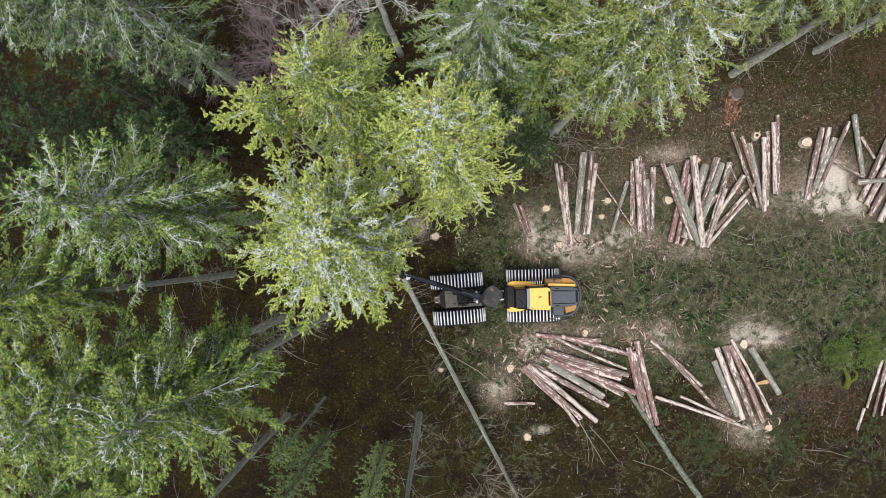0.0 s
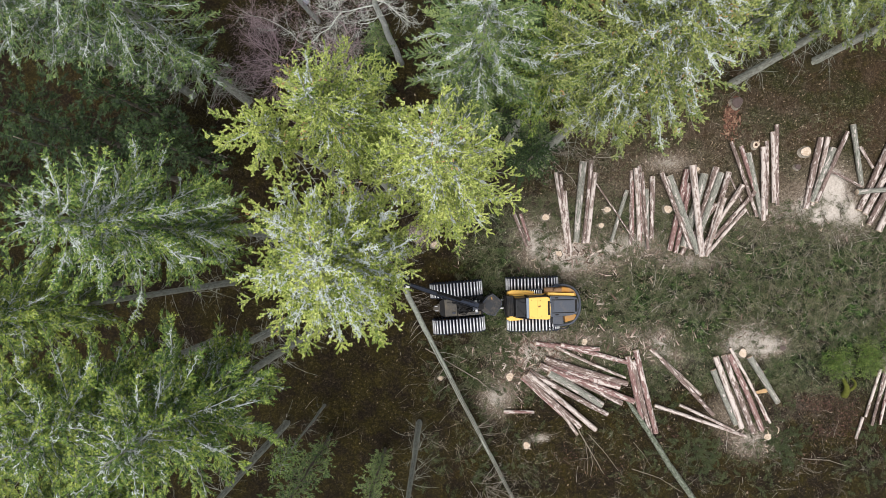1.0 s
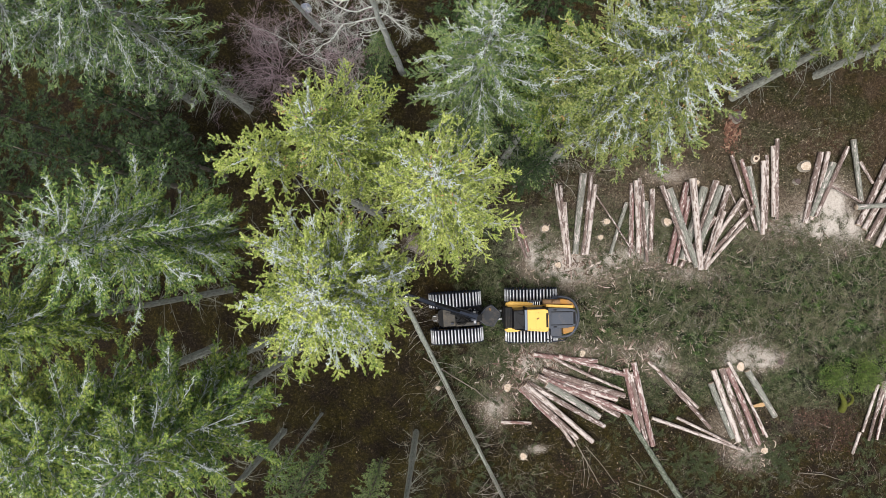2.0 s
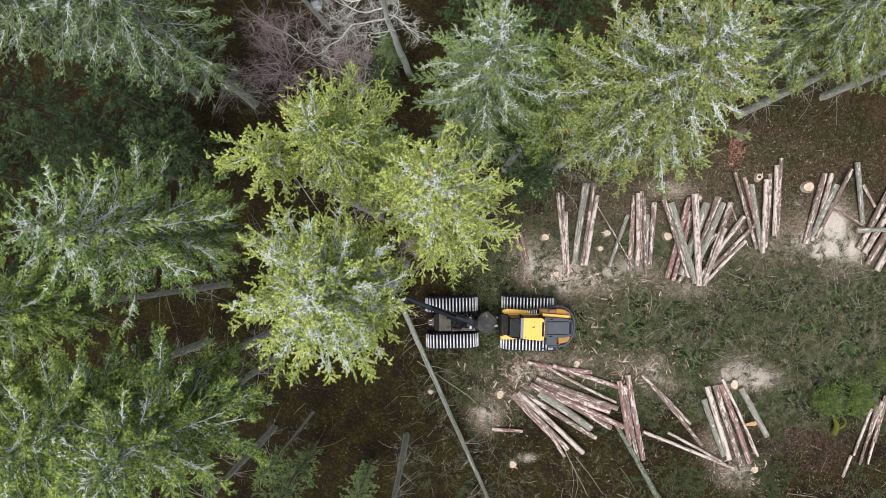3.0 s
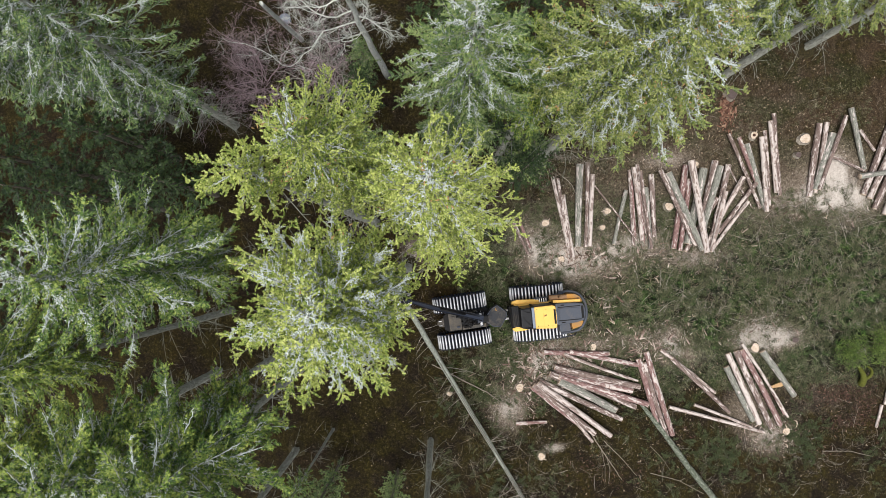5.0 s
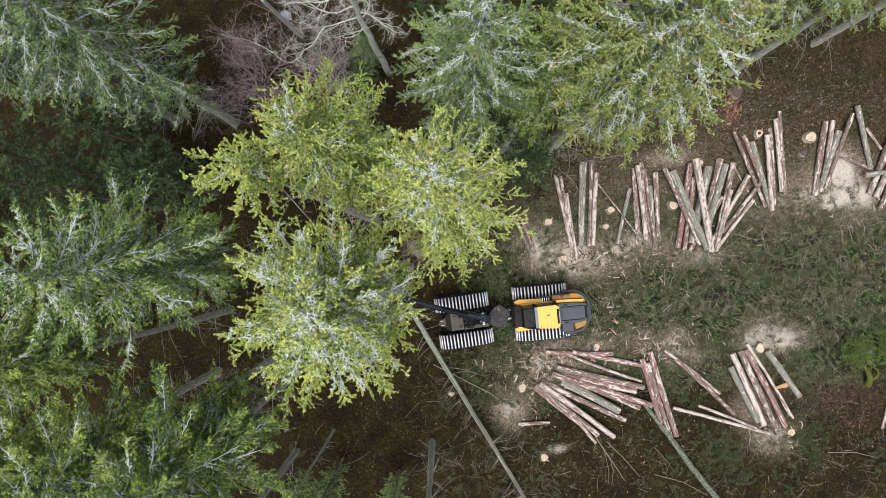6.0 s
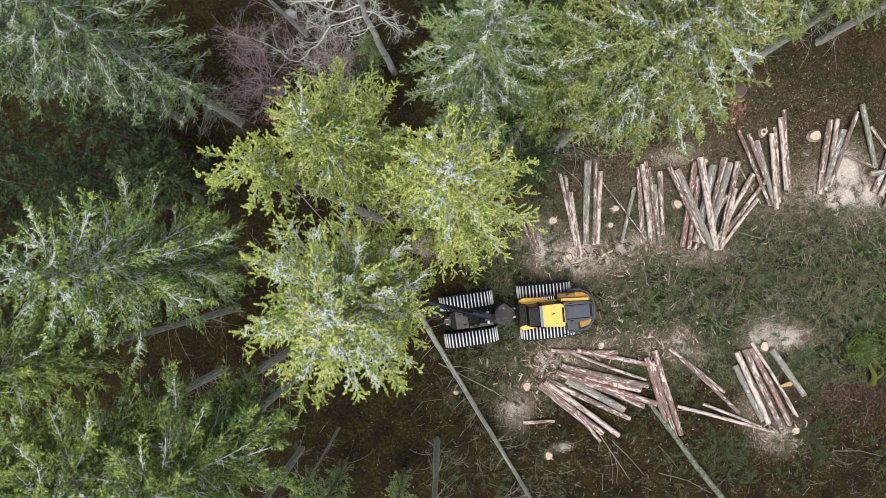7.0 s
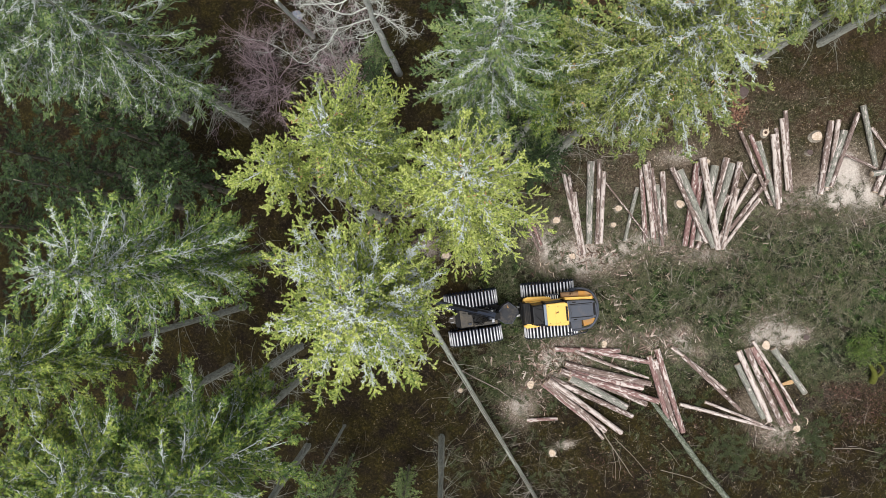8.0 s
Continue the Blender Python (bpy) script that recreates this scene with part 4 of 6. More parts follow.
def build_harvester():
    h = thing("harvester", "yellow and dark grey forest harvester on steel-plated tracks", "forest harvester", pose(3.20, -2.587, 0.0, 0, 0, 5.12))

    def P(name, bm, mat, label="", parent=None, smooth=False):
        return part(name, bm_mesh(name, bm, mat, smooth), parent or h, label)

    def T(name, soup, mat, label="", parent=None):
        return part(name, soup.mesh(name, mat, True), parent or h, label)

    # crane module
    build_track(h, -2.07, 1.05, 0.80)
    build_track(h, -2.07, -0.92, 0.80)
    P("front_frame", prism([(-3.05, -0.28), (-2.8, -0.42), (-0.75, -0.42), (-0.4, -0.2), (-0.4, 0.4), (-0.75, 0.62), (-2.8, 0.62), (-3.05, 0.48)], 0.55, 1.08, 0.04), BLACK_PLASTIC, "dark steel front frame")
    axle = pipe([(-2.07, -1.1, 0.68), (-2.07, 1.3, 0.68)], 0.16)
    T("axle", axle, BLACK_PLASTIC)
    P("deck_plate", box(-2.78, -2.12, -0.36, 0.56, 1.06, 1.24, 0.03), DIRTY_STEEL, "dusty grey steel deck cover")
    for k, (x, y) in enumerate(((-1.9, 0.36), (-1.7, -0.16), (-1.5, 0.34), (-1.46, -0.1), (-2.05, -0.02))):
        P("fitting", box(x - 0.07, x + 0.06, y - 0.05, y + 0.06, 1.05, 1.22 + 0.05 * (k % 3), 0.015), (DIRTY_STEEL, BLACK_PLASTIC, STEEL)[k % 3], "hydraulic fitting")
    P("deck_plate", box(-2.08, -0.82, -0.40, -0.22, 1.06, 1.17, 0.02), DIRTY_STEEL)
    P("deck_plate", box(-2.08, -0.95, 0.46, 0.60, 1.06, 1.20, 0.02), BLACK_PLASTIC)
    P("hitch", prism([(-3.42, 0.0), (-3.38, 0.24), (-3.04, 0.36), (-3.04, -0.16)], 0.72, 0.98, 0.03), DIRTY_STEEL, "grey steel front hitch")
    for yy in (-0.02, 0.22):
        T("shackle", pipe([(-3.30, yy, 0.98), (-3.30, yy, 1.10), (-3.18, yy, 1.12), (-3.16, yy, 0.98)], 0.022, 6), STEEL)
    P("valve_block", box(-2.02, -1.55, -0.12, 0.28, 1.06, 1.36, 0.025), BLACK_PLASTIC, "oily hydraulic valve block")
    for k in range(7):
        a = k * 0.9
        T("hose", pipe([(-1.98 + 0.07 * k, -0.10 + 0.05 * (k % 3), 1.34), (-1.85 + 0.08 * k, 0.02 + 0.18 * math.sin(a), 1.5 + 0.04 * (k % 2)), (-1.45 + 0.05 * k, 0.1 + 0.16 * math.cos(a), 1.45), (-1.25, 0.15 + 0.04 * math.sin(a), 1.7)], 0.018, 6), RUBBER)
    T("slew_ring", pipe([(-1.13, 0.18, 1.06), (-1.13, 0.18, 1.34)], 0.36, 20), BLACK_PLASTIC)
    for k in range(10):
        a = k * math.pi / 5
        T("bolt", pipe([(-1.13 + 0.31 * math.cos(a), 0.18 + 0.31 * math.sin(a), 1.33), (-1.13 + 0.31 * math.cos(a), 0.18 + 0.31 * math.sin(a), 1.37)], 0.022, 6), STEEL)
    for y0, y1, z in ((-0.18, 0.02, 1.52), (-0.24, 0.0, 1.62), (0.52, 0.36, 1.56)):
        T("hose", pipe([(-2.05, y0, 1.28), (-1.7, y0 - 0.04, z), (-1.4, y1, z + 0.12), (-1.18, y1 + 0.06, 2.0)], 0.022, 6), RUBBER)
    for k, (x, y, z) in enumerate(((-2.55, 0.34, 1.25), (-2.3, -0.2, 1.25), (-1.3, 0.52, 1.2), (-1.05, -0.3, 1.2))):
        P("bracket", box(x - 0.09, x + 0.09, y - 0.05, y + 0.05, z, z + 0.10, 0.012), (DIRTY_STEEL, BLUE_BLACK)[k % 2], "worn steel bracket")
    for k in range(5):
        T("hose", pipe([(-2.0 + 0.1 * k, 0.50 - 0.05 * k, 1.2), (-1.7 + 0.06 * k, 0.58 - 0.12 * k, 1.48), (-1.3, 0.42 - 0.14 * k, 1.62 + 0.05 * k), (-1.02, 0.22 - 0.03 * k, 1.95 + 0.08 * k)], 0.02, 6), (RUBBER, BLUE_BLACK)[k % 2])
    P("slew_motor", box(-1.62, -1.40, 0.30, 0.52, 1.06, 1.50, 0.04), DIRTY_STEEL, "grey slew motor beside the pillar")
    pillar = P("crane_pillar", box(-1.36, -0.88, -0.04, 0.42, 1.30, 2.55, 0.05, (0.06, 0.06, 0.06, 0.06)), BLUE_BLACK, "blue-black crane pillar")
    P("bracket", box(-1.02, -0.74, 0.02, 0.34, 2.05, 2.62, 0.04), BLACK_PLASTIC, "", pillar)
    T("pin", pipe([(-1.12, -0.12, 2.45), (-1.12, 0.50, 2.45)], 0.07, 12), STEEL, "", pillar)
    a, e, t = (-1.05, 0.24, 2.55), (-3.15, 1.10, 3.35), (-4.78, 1.74, 2.75)
    boom = P("boom", beam(a, e, 0.30, 0.36, 0.25, 0.30), BLUE_BLACK, "blue-black steel crane boom")
    T("cylinder", pipe([(-1.3, 0.05, 1.75), (-2.35, 0.52, 2.72)], 0.055, 10), BLACK_PLASTIC, "hydraulic lift cylinder", boom)
    stick = P("stick", beam((-2.95, 1.02, 3.38), t, 0.22, 0.26, 0.17, 0.2), BLUE_BLACK, "blue-black crane stick")
    for off in (-0.10, 0.10, 0.14):
        T("hose", pipe([(-1.1, 0.24 + off, 2.75), (-2.2, 0.70 + off, 3.22), (-3.2, 1.12 + off, 3.60), (-4.0, 1.43 + off, 3.28), (-4.72, 1.72 + off * 0.6, 2.88)], 0.016, 6), RUBBER, "", boom)
    T("cylinder", pipe([(-1.9, 0.62, 3.12), (-3.1, 1.11, 3.62)], 0.05, 10), BLACK_PLASTIC, "", stick)
    T("tilt_link", pipe([t, (-4.90, 1.70, 2.35), (-4.94, 1.66, 1.95)], 0.06, 8), BLACK_PLASTIC)
    head = P("harvester_head", box(-5.18, -4.70, 1.38, 1.92, 1.25, 2.0, 0.06, (0.08, 0.08, 0.1, 0.1)), BLACK_PLASTIC, "black felling head holding a stem")
    for side in (-1, 1):
        T("feed_roller", pipe([(-4.94 + 0.26 * side, 1.50, 1.22), (-4.94 + 0.26 * side, 1.50, 1.70)], 0.15, 14), STEEL, "", head)
        T("delimbing_knife", pipe([(-4.94 + 0.2 * side, 1.86, 1.6), (-4.94 + 0.34 * side, 1.92, 1.32), (-4.94 + 0.14 * side, 1.94, 1.05)], 0.035, 6), STEEL, "", head)

    # middle joint
    joint = P("joint_cover", prism([(-0.86, -0.12), (-0.52, -0.42), (-0.12, -0.50), (0.34, 0.05), (0.34, 0.30), (-0.14, 0.76), (-0.50, 0.60), (-0.86, 0.22)], 1.30, 1.72, 0.05, 0.06), JOINT_PAINT, "dark grey cover plate over the joint")
    rim = [(-0.80, -0.10), (-0.48, -0.38), (-0.12, -0.45), (0.29, 0.06), (0.29, 0.28), (-0.14, 0.70), (-0.46, 0.55), (-0.80, 0.20)]
    for k, (p, q) in enumerate(zip(rim, rim[1:] + rim[:1])):
        T("rim", pipe([(*p, 1.715), (*q, 1.715)], 0.022, 6), DARK_PANEL, "worn raised rim" if k == 0 else "", joint)
    for x, y in ((-0.70, 0.05), (-0.30, -0.34), (0.20, 0.16), (-0.30, 0.52)):
        T("bolt", pipe([(x, y, 1.71), (x, y, 1.735)], 0.02, 8), DIRTY_STEEL, "", joint)
    P("marking", box(-0.26, -0.22, 0.44, 0.55, 1.712, 1.726, 0.004), AMBER_PAINT, "small yellow mark", joint)
    P("marking", box(-0.26, -0.17, 0.42, 0.45, 1.712, 1.727, 0.004), AMBER_PAINT, "", joint)
    for y in (-0.16, 0.28):
        T("steering_cylinder", pipe([(-0.6, y, 1.0), (0.75, y, 1.0)], 0.06, 10), STEEL)
    for y in (0.02, 0.14, 0.22):
        T("hose", pipe([(0.1, y, 1.4), (0.38, y + 0.05, 1.55), (0.7, y, 1.45)], 0.022, 6), RUBBER)

    # engine module, turned a little about the joint
    rear = new("engine_module", bm_mesh("engine_module", prism([(0.45, -0.42), (3.9, -0.42), (4.3, -0.2), (4.3, 0.2), (3.9, 0.42), (0.45, 0.42)], 0.55, 1.15, 0.04), BLACK_PLASTIC))
    rear.parent, rear["label"] = h, "dark rear chassis with cab and engine"
    rear.matrix_local = pose(0, 0.06, 0, 0, 0, -2.8)
    T("axle", pipe([(2.07, -1.2, 0.68), (2.07, 1.2, 0.68)], 0.16), BLACK_PLASTIC, "", rear)
    turned = pose(0, 0.06, 0, 0, 0, -2.8)

    def Q(name, bm, mat, label="", smooth=False):
        o = P(name, bm, mat, label, None, smooth)
        o.matrix_local = turned
        return o

    def U(name, soup, mat, label=""):
        o = T(name, soup, mat, label)
        o.matrix_local = turned
        return o

    for side in (-1, 1):
        c = turned @ Vector((2.09, 1.10 * side - 0.03, 0))
        build_track(h, c.x, c.y, 0.72, -2.8)
    cab = Q("cab", box(0.62, 2.56, -0.62, 0.62, 1.15, 2.35, 0.07), YELLOW_PAINT, "yellow cab body")
    P("cab_post", box(1.42, 1.52, -0.60, -0.52, 2.30, 3.48, 0.02), BLACK_PLASTIC, "", cab)
    P("cab_post", box(1.42, 1.52, 0.52, 0.60, 2.30, 3.48, 0.02), BLACK_PLASTIC, "", cab)
    P("cab_post", box(2.44, 2.54, -0.60, -0.52, 2.30, 3.48, 0.02), BLACK_PLASTIC, "", cab)
    P("cab_post", box(2.44, 2.54, 0.52, 0.60, 2.30, 3.48, 0.02), BLACK_PLASTIC, "", cab)
    P("window", box(1.50, 2.46, -0.575, 0.575, 2.32, 3.47, 0.03), GLASS, "dark tinted side glass", cab)
    P("windscreen", prism([(0.80, -0.53), (1.44, -0.56), (1.44, 0.56), (0.80, 0.53)], 2.32, 3.40, 0.04, 0.10), GLASS, "dark tinted wraparound windscreen", cab)
    for y in (-0.5, 0.5):
        T("windscreen_frame", pipe([(0.80, y, 2.4), (0.93, y * 0.95, 3.36), (1.45, y * 1.08, 3.46)], 0.03, 8), BLACK_PLASTIC, "", cab)
    T("wiper", pipe([(0.92, 0.1, 3.44), (1.05, -0.1, 3.45), (1.25, -0.34, 3.45)], 0.012, 5), BLACK_PLASTIC, "", cab)
    T("wiper", pipe([(0.95, 0.42, 3.43), (1.15, 0.30, 3.45), (1.36, 0.28, 3.45)], 0.012, 5), BLACK_PLASTIC, "", cab)
    P("front_hood", box(0.40, 0.84, -0.52, 0.60, 2.05, 2.66, 0.05, (0.06, 0.0, 0.03, 0.03)), HOOD_BLACK, "dark grey ribbed hood before the windscreen", cab)
    for k in range(4):
        P("rib", box(0.47 + 0.08 * k, 0.50 + 0.08 * k, -0.44, 0.52, 2.65, 2.675, 0.005), BLACK_PLASTIC, "", cab)
    roof = Q("cab_roof", prism([(1.47, -0.53), (2.38, -0.60), (2.54, -0.56), (2.57, 0.0), (2.54, 0.50), (2.38, 0.57), (1.47, 0.55)], 3.46, 3.64, 0.045, 0.02), YELLOW_PAINT, "yellow cab roof with hatch and handles")
    P("roof_lip", box(1.35, 1.49, -0.50, 0.53, 3.45, 3.60, 0.03), VISOR, "blue-grey roof front edge", roof)
    P("roof_slot", box(2.42, 2.52, -0.36, 0.36, 3.635, 3.665, 0.012), BLACK_PLASTIC, "dark roof rail", roof)
    T("roof_knob", pipe([(1.94, 0.06, 3.67), (2.06, 0.12, 3.67)], 0.028, 8), RUST, "", roof)
    for x, y in ((1.60, 0.42), (1.60, -0.42), (2.1, -0.40), (2.05, 0.38)):
        T("bolt", pipe([(x, y, 3.635), (x, y, 3.655)], 0.018, 8), BLACK_PLASTIC, "", roof)
    P("seam", box(1.55, 2.36, -0.452, -0.446, 3.640, 3.643, 0.0), AMBER_PAINT, "", roof)
    P("seam", box(1.90, 1.906, -0.44, 0.44, 3.640, 3.643, 0.0), AMBER_PAINT, "", roof)
    for k, x in enumerate((1.41, 1.41)):
        T("work_light", pipe([(x - 0.10, -0.38 + 0.80 * k, 3.47), (x - 0.02, -0.38 + 0.80 * k, 3.47)], 0.06, 12), BLACK_PLASTIC, "", roof)
    Q("fender", prism([(0.52, 0.66), (0.68, 0.60), (1.92, 0.60), (2.04, 0.66), (2.02, 0.74), (1.70, 0.80), (0.80, 0.85), (0.56, 0.78)], 1.92, 2.14, 0.05, 0.04), YELLOW_PAINT, "yellow upper side rail")
    Q("fender", prism([(0.50, -0.60), (0.46, -0.68), (0.62, -0.80), (1.10, -0.78), (1.48, -0.70), (1.48, -0.58)], 1.95, 2.12, 0.04, 0.04), YELLOW_PAINT, "yellow lower side rail")
    grille = Q("side_grille", box(1.72, 2.46, 0.60, 0.80, 1.92, 2.10, 0.02), BLACK_PLASTIC, "dark ribbed air grille")
    for k in range(6):
        P("rib", box(1.76 + 0.115 * k, 1.80 + 0.115 * k, 0.60, 0.81, 2.09, 2.125, 0.006), STEEL, "", grille)
    Q("step", box(1.70, 2.45, 0.62, 0.86, 1.78, 1.90, 0.02), DARK_PANEL)
    hood = Q("engine_hood", prism([(2.66, -0.60), (3.7, -0.55), (4.12, -0.46), (4.22, -0.1), (4.22, 0.14), (4.12, 0.44), (3.7, 0.52), (2.66, 0.56)], 1.15, 2.78, 0.08, 0.05), DARK_PANEL, "dark grey engine hood with panel joints")
    P("hood_rib", box(2.80, 3.95, 0.30, 0.34, 2.775, 2.80, 0.008), BLACK_PLASTIC, "", hood)
    P("hood_rib", box(2.80, 3.95, -0.38, -0.34, 2.775, 2.80, 0.008), BLACK_PLASTIC, "", hood)
    P("hood_rib", box(2.70, 2.735, -0.52, 0.50, 2.775, 2.80, 0.008), VISOR, "", hood)
    P("hood_panel", prism([(2.86, -0.30), (3.80, -0.27), (3.88, -0.18), (3.88, 0.16), (3.80, 0.25), (2.86, 0.27)], 2.775, 2.812, 0.012), DARK_PANEL, "raised blue-grey hood panel", hood)
    for y in (-0.46, 0.42):
        P("hinge", box(2.95, 3.12, y - 0.03, y + 0.03, 2.77, 2.80, 0.008), BLACK_PLASTIC, "", hood)
    P("hood_vent", box(3.98, 4.10, -0.32, 0.32, 2.76, 2.79, 0.008), BLACK_PLASTIC, "dark rear vent", hood)
    P("side_panel", prism([(2.62, 0.55), (4.02, 0.48), (4.02, 0.62), (2.62, 0.70)], 1.5, 2.58, 0.03), YELLOW_PAINT, "yellow hood side panel", hood)
    P("side_panel", prism([(3.52, -0.60), (4.06, -0.50), (4.16, -0.56), (4.02, -0.80), (3.56, -0.92)], 1.3, 2.30, 0.04), AMBER_PAINT, "amber rear corner panel", hood)
    P("side_panel", prism([(3.36, 0.68), (3.84, 0.64), (4.10, 0.44), (4.18, 0.50), (4.06, 0.74), (3.82, 0.90), (3.40, 0.94)], 1.3, 2.36, 0.04), AMBER_PAINT, "amber rear corner panel", hood)
    P("tail_light", box(3.92, 4.02, 0.60, 0.70, 2.36, 2.42, 0.02), RUST, "red tail lamp", hood)
    U("exhaust_muffler", pipe([(2.50, 0.82, 2.36), (2.54, 0.82, 2.36), (3.30, 0.80, 2.36), (3.34, 0.80, 2.36)], [0.09] + [0.13] * 6 + [0.13] * 6 + [0.13] * 5 + [0.09], 16), RUST, "rusty brown exhaust muffler")
    U("exhaust_pipe", pipe([(2.95, 0.62, 2.2), (2.95, 0.80, 2.45), (2.98, 0.84, 2.75)], 0.05, 10), RUST)
    Q("tool_box", box(2.95, 3.52, -1.05, -0.62, 1.35, 2.02, 0.05), DARK_PANEL, "dark grey tool locker")
    Q("rear_skirt", prism([(3.10, -1.14), (4.00, -0.96), (4.28, -0.45), (4.34, 0.10), (4.22, 0.60), (3.90, 0.90), (3.10, 1.0)], 1.12, 1.55, 0.06), BLACK_PLASTIC, "black rear skirt")
    U("bumper", pipe([(3.05, 1.00, 1.9), (3.6, 1.02, 1.95), (4.05, 0.86, 2.0), (4.34, 0.46, 2.0), (4.42, 0.0, 2.0), (4.34, -0.50, 2.0), (4.05, -0.94, 1.95), (3.7, -1.08, 1.9), (3.0, -1.14, 1.85)], 0.07, 10), DARK_PANEL, "dark curved tubular rear guard")
    U("hand_rail", pipe([(2.75, -1.22, 1.7), (2.95, -1.28, 2.2), (3.6, -1.24, 2.22), (3.8, -1.16, 1.9)], 0.025, 8), BLUE_BLACK)
    U("hand_rail", pipe([(2.66, 0.9, 1.8), (2.75, 0.96, 2.3), (3.3, 1.0, 2.3), (3.4, 1.0, 1.9)], 0.025, 8), BLUE_BLACK)
    for x in (3.0, 3.45):
        U("rail_post", pipe([(x, -1.26, 1.5), (x, -1.27, 2.2)], 0.02, 6), BLUE_BLACK)
    U("antenna", pipe([(2.5, 0.3, 3.6), (2.52, 0.3, 4.1)], 0.01, 5), BLACK_PLASTIC)


build_harvester()

# ---- felled stem in the head, fallen trunks ----


def stem_thing(name, path, radii, mat, label, category, knots=0, seed=1, twig=None):
    rng = np.random.default_rng(seed)
    path = np.asarray(path, float)
    k = 40
    t = np.linspace(0, 1, len(path))
    u = np.linspace(0, 1, k)
    p = np.column_stack([np.interp(u, t, path[:, i]) for i in range(3)]) + rng.normal(0, 0.008, (k, 3))
    r = np.interp(u, np.linspace(0, 1, len(radii)), radii) * (1 + rng.normal(0, 0.03, k))
    s = Soup()
    s.tube(p, r, 12)
    ob = thing(name, label, category)
    part("trunk", s.mesh(name, mat, True), ob)
    if knots:
        b = Soup()
        for _ in range(knots):
            i = rng.integers(2, k - 1)
            d = p[min(k - 1, i + 1)] - p[i - 1]
            d /= np.linalg.norm(d)
            side = np.cross(d, [0, 0, 1]) * rng.choice([-1, 1])
            L = rng.uniform(0.4, 1.8)
            w = d * rng.uniform(-0.1, 0.6) + side
            q = np.linspace(0, 1, 6)[:, None]
            pts = p[i] + w * L * q + np.array([0, 0, 1.0]) * (rng.uniform(0.1, 0.4) * q - 0.55 * q ** 2) * L + d * (q ** 2) * rng.normal(0, 0.25) * L
            pts[:, 2] = np.maximum(pts[:, 2], 0.05)
            b.tube(pts, np.linspace(0.011, 0.003, 6), 3, False)
            for j in (2, 3, 4):
                e = (w * rng.uniform(0.4, 0.9) + d * rng.choice([-0.7, 0.7])) * L * rng.uniform(0.15, 0.3)
                b.tube(np.array([pts[j], pts[j] + e * 0.6 + rng.normal(0, 0.02, 3), pts[j] + e]), [0.006, 0.004, 0.002], 3, False)
        tagged(part("dead_branchwork", b.mesh("dead_branches", twig or DEAD_TWIG), ob, "thin dead grey branches"), kind="stuff")
    return ob


STEM_BARK = speckled("pale_stem_bark", [(0.3, (0.11, 0.115, 0.095)), (0.5, (0.23, 0.245, 0.21)), (0.7, (0.36, 0.385, 0.345))], 8, 0.85, (1, 1, 1))
stem_thing("felled_stem", [(-2.12, -1.0, 1.55), (-0.7, -3.78, 1.25), (1.45, -7.9, 0.85), (3.6, -12.0, 0.5), (6.3, -17.2, 0.25)], [0.15, 0.14, 0.12, 0.10, 0.06], STEM_BARK, "long pale felled spruce stem held by the harvester", "felled tree", 110, 3)
groove = speckled("stem_groove", [(0.3, (0.03, 0.025, 0.02)), (0.6, (0.09, 0.075, 0.06)), (0.8, (0.2, 0.17, 0.14))], 6)
held = bpy.data.objects["felled_stem"]
for shift, u0, u1 in ((-0.035, 0.30, 0.62), (0.03, 0.42, 0.98), (-0.03, 0.68, 0.97)):
    u = np.linspace(u0, u1, 26)
    k = np.array([0, 0.25, 0.5, 0.75, 1.0])
    line = np.column_stack([np.interp(u, k, [-2.12, -0.7, 1.45, 3.6, 6.3]) + shift, np.interp(u, k, [-1.0, -3.78, -7.9, -12.0, -17.2]) + shift * 0.5, np.interp(u, k, [1.55, 1.25, 0.85, 0.5, 0.25]) + np.interp(u, k, [0.15, 0.14, 0.12, 0.10, 0.06]) - 0.006])
    g = Soup()
    g.tube(line, 0.016, 5, False)
    part("peeled_strip", g.mesh("peeled_strip", groove), held, "dark strip left by the feed rollers")
stem_thing("fallen_tree", [(10.6, -7.7, 0.2), (11.55, -9.05, 0.22), (13.1, -11.45, 0.3), (15.5, -14.8, 0.35)], [0.09, 0.14, 0.16, 0.17], MOSSY_BARK, "grey-green mossy fallen trunk lying in slash", "fallen tree", 10, 4)
stem_thing("fallen_pole", [(-0.65, -5.1, 0.25), (2.33, -6.84, 0.2), (3.33, -7.64, 0.12)], [0.03, 0.028, 0.018], DEAD_TWIG, "thin pale fallen pole on the slash", "pole", 0, 5)
stem_thing("fallen_pole", [(7.9, -9.4, 0.1), (8.6, -10.6, 0.12), (9.5, -12.1, 0.1)], [0.03, 0.028, 0.018], DEAD_TWIG, "thin pale fallen pole on the slash", "pole", 0, 6)
stem_thing("fallen_pole", [(-13.0, 5.9, 0.15), (-11.9, 5.5, 0.2)], [0.05, 0.04], DEAD_TWIG, "short pale fallen pole on dark litter", "pole", 0, 7)
stem_thing("fallen_pole", [(8.63, -9.9, 0.12), (9.60, -10.97, 0.1), (10.34, -11.94, 0.08)], [0.022, 0.018, 0.011], DEAD_TWIG, "long thin pale pole on brown litter", "pole", 0, 0)
stem_thing("fallen_pole", [(8.4, -10.14, 0.12), (8.60, -11.27, 0.1), (8.56, -12.29, 0.08)], [0.014, 0.011, 0.007], DEAD_TWIG, "long thin pale pole on brown litter", "pole", 0, 179)
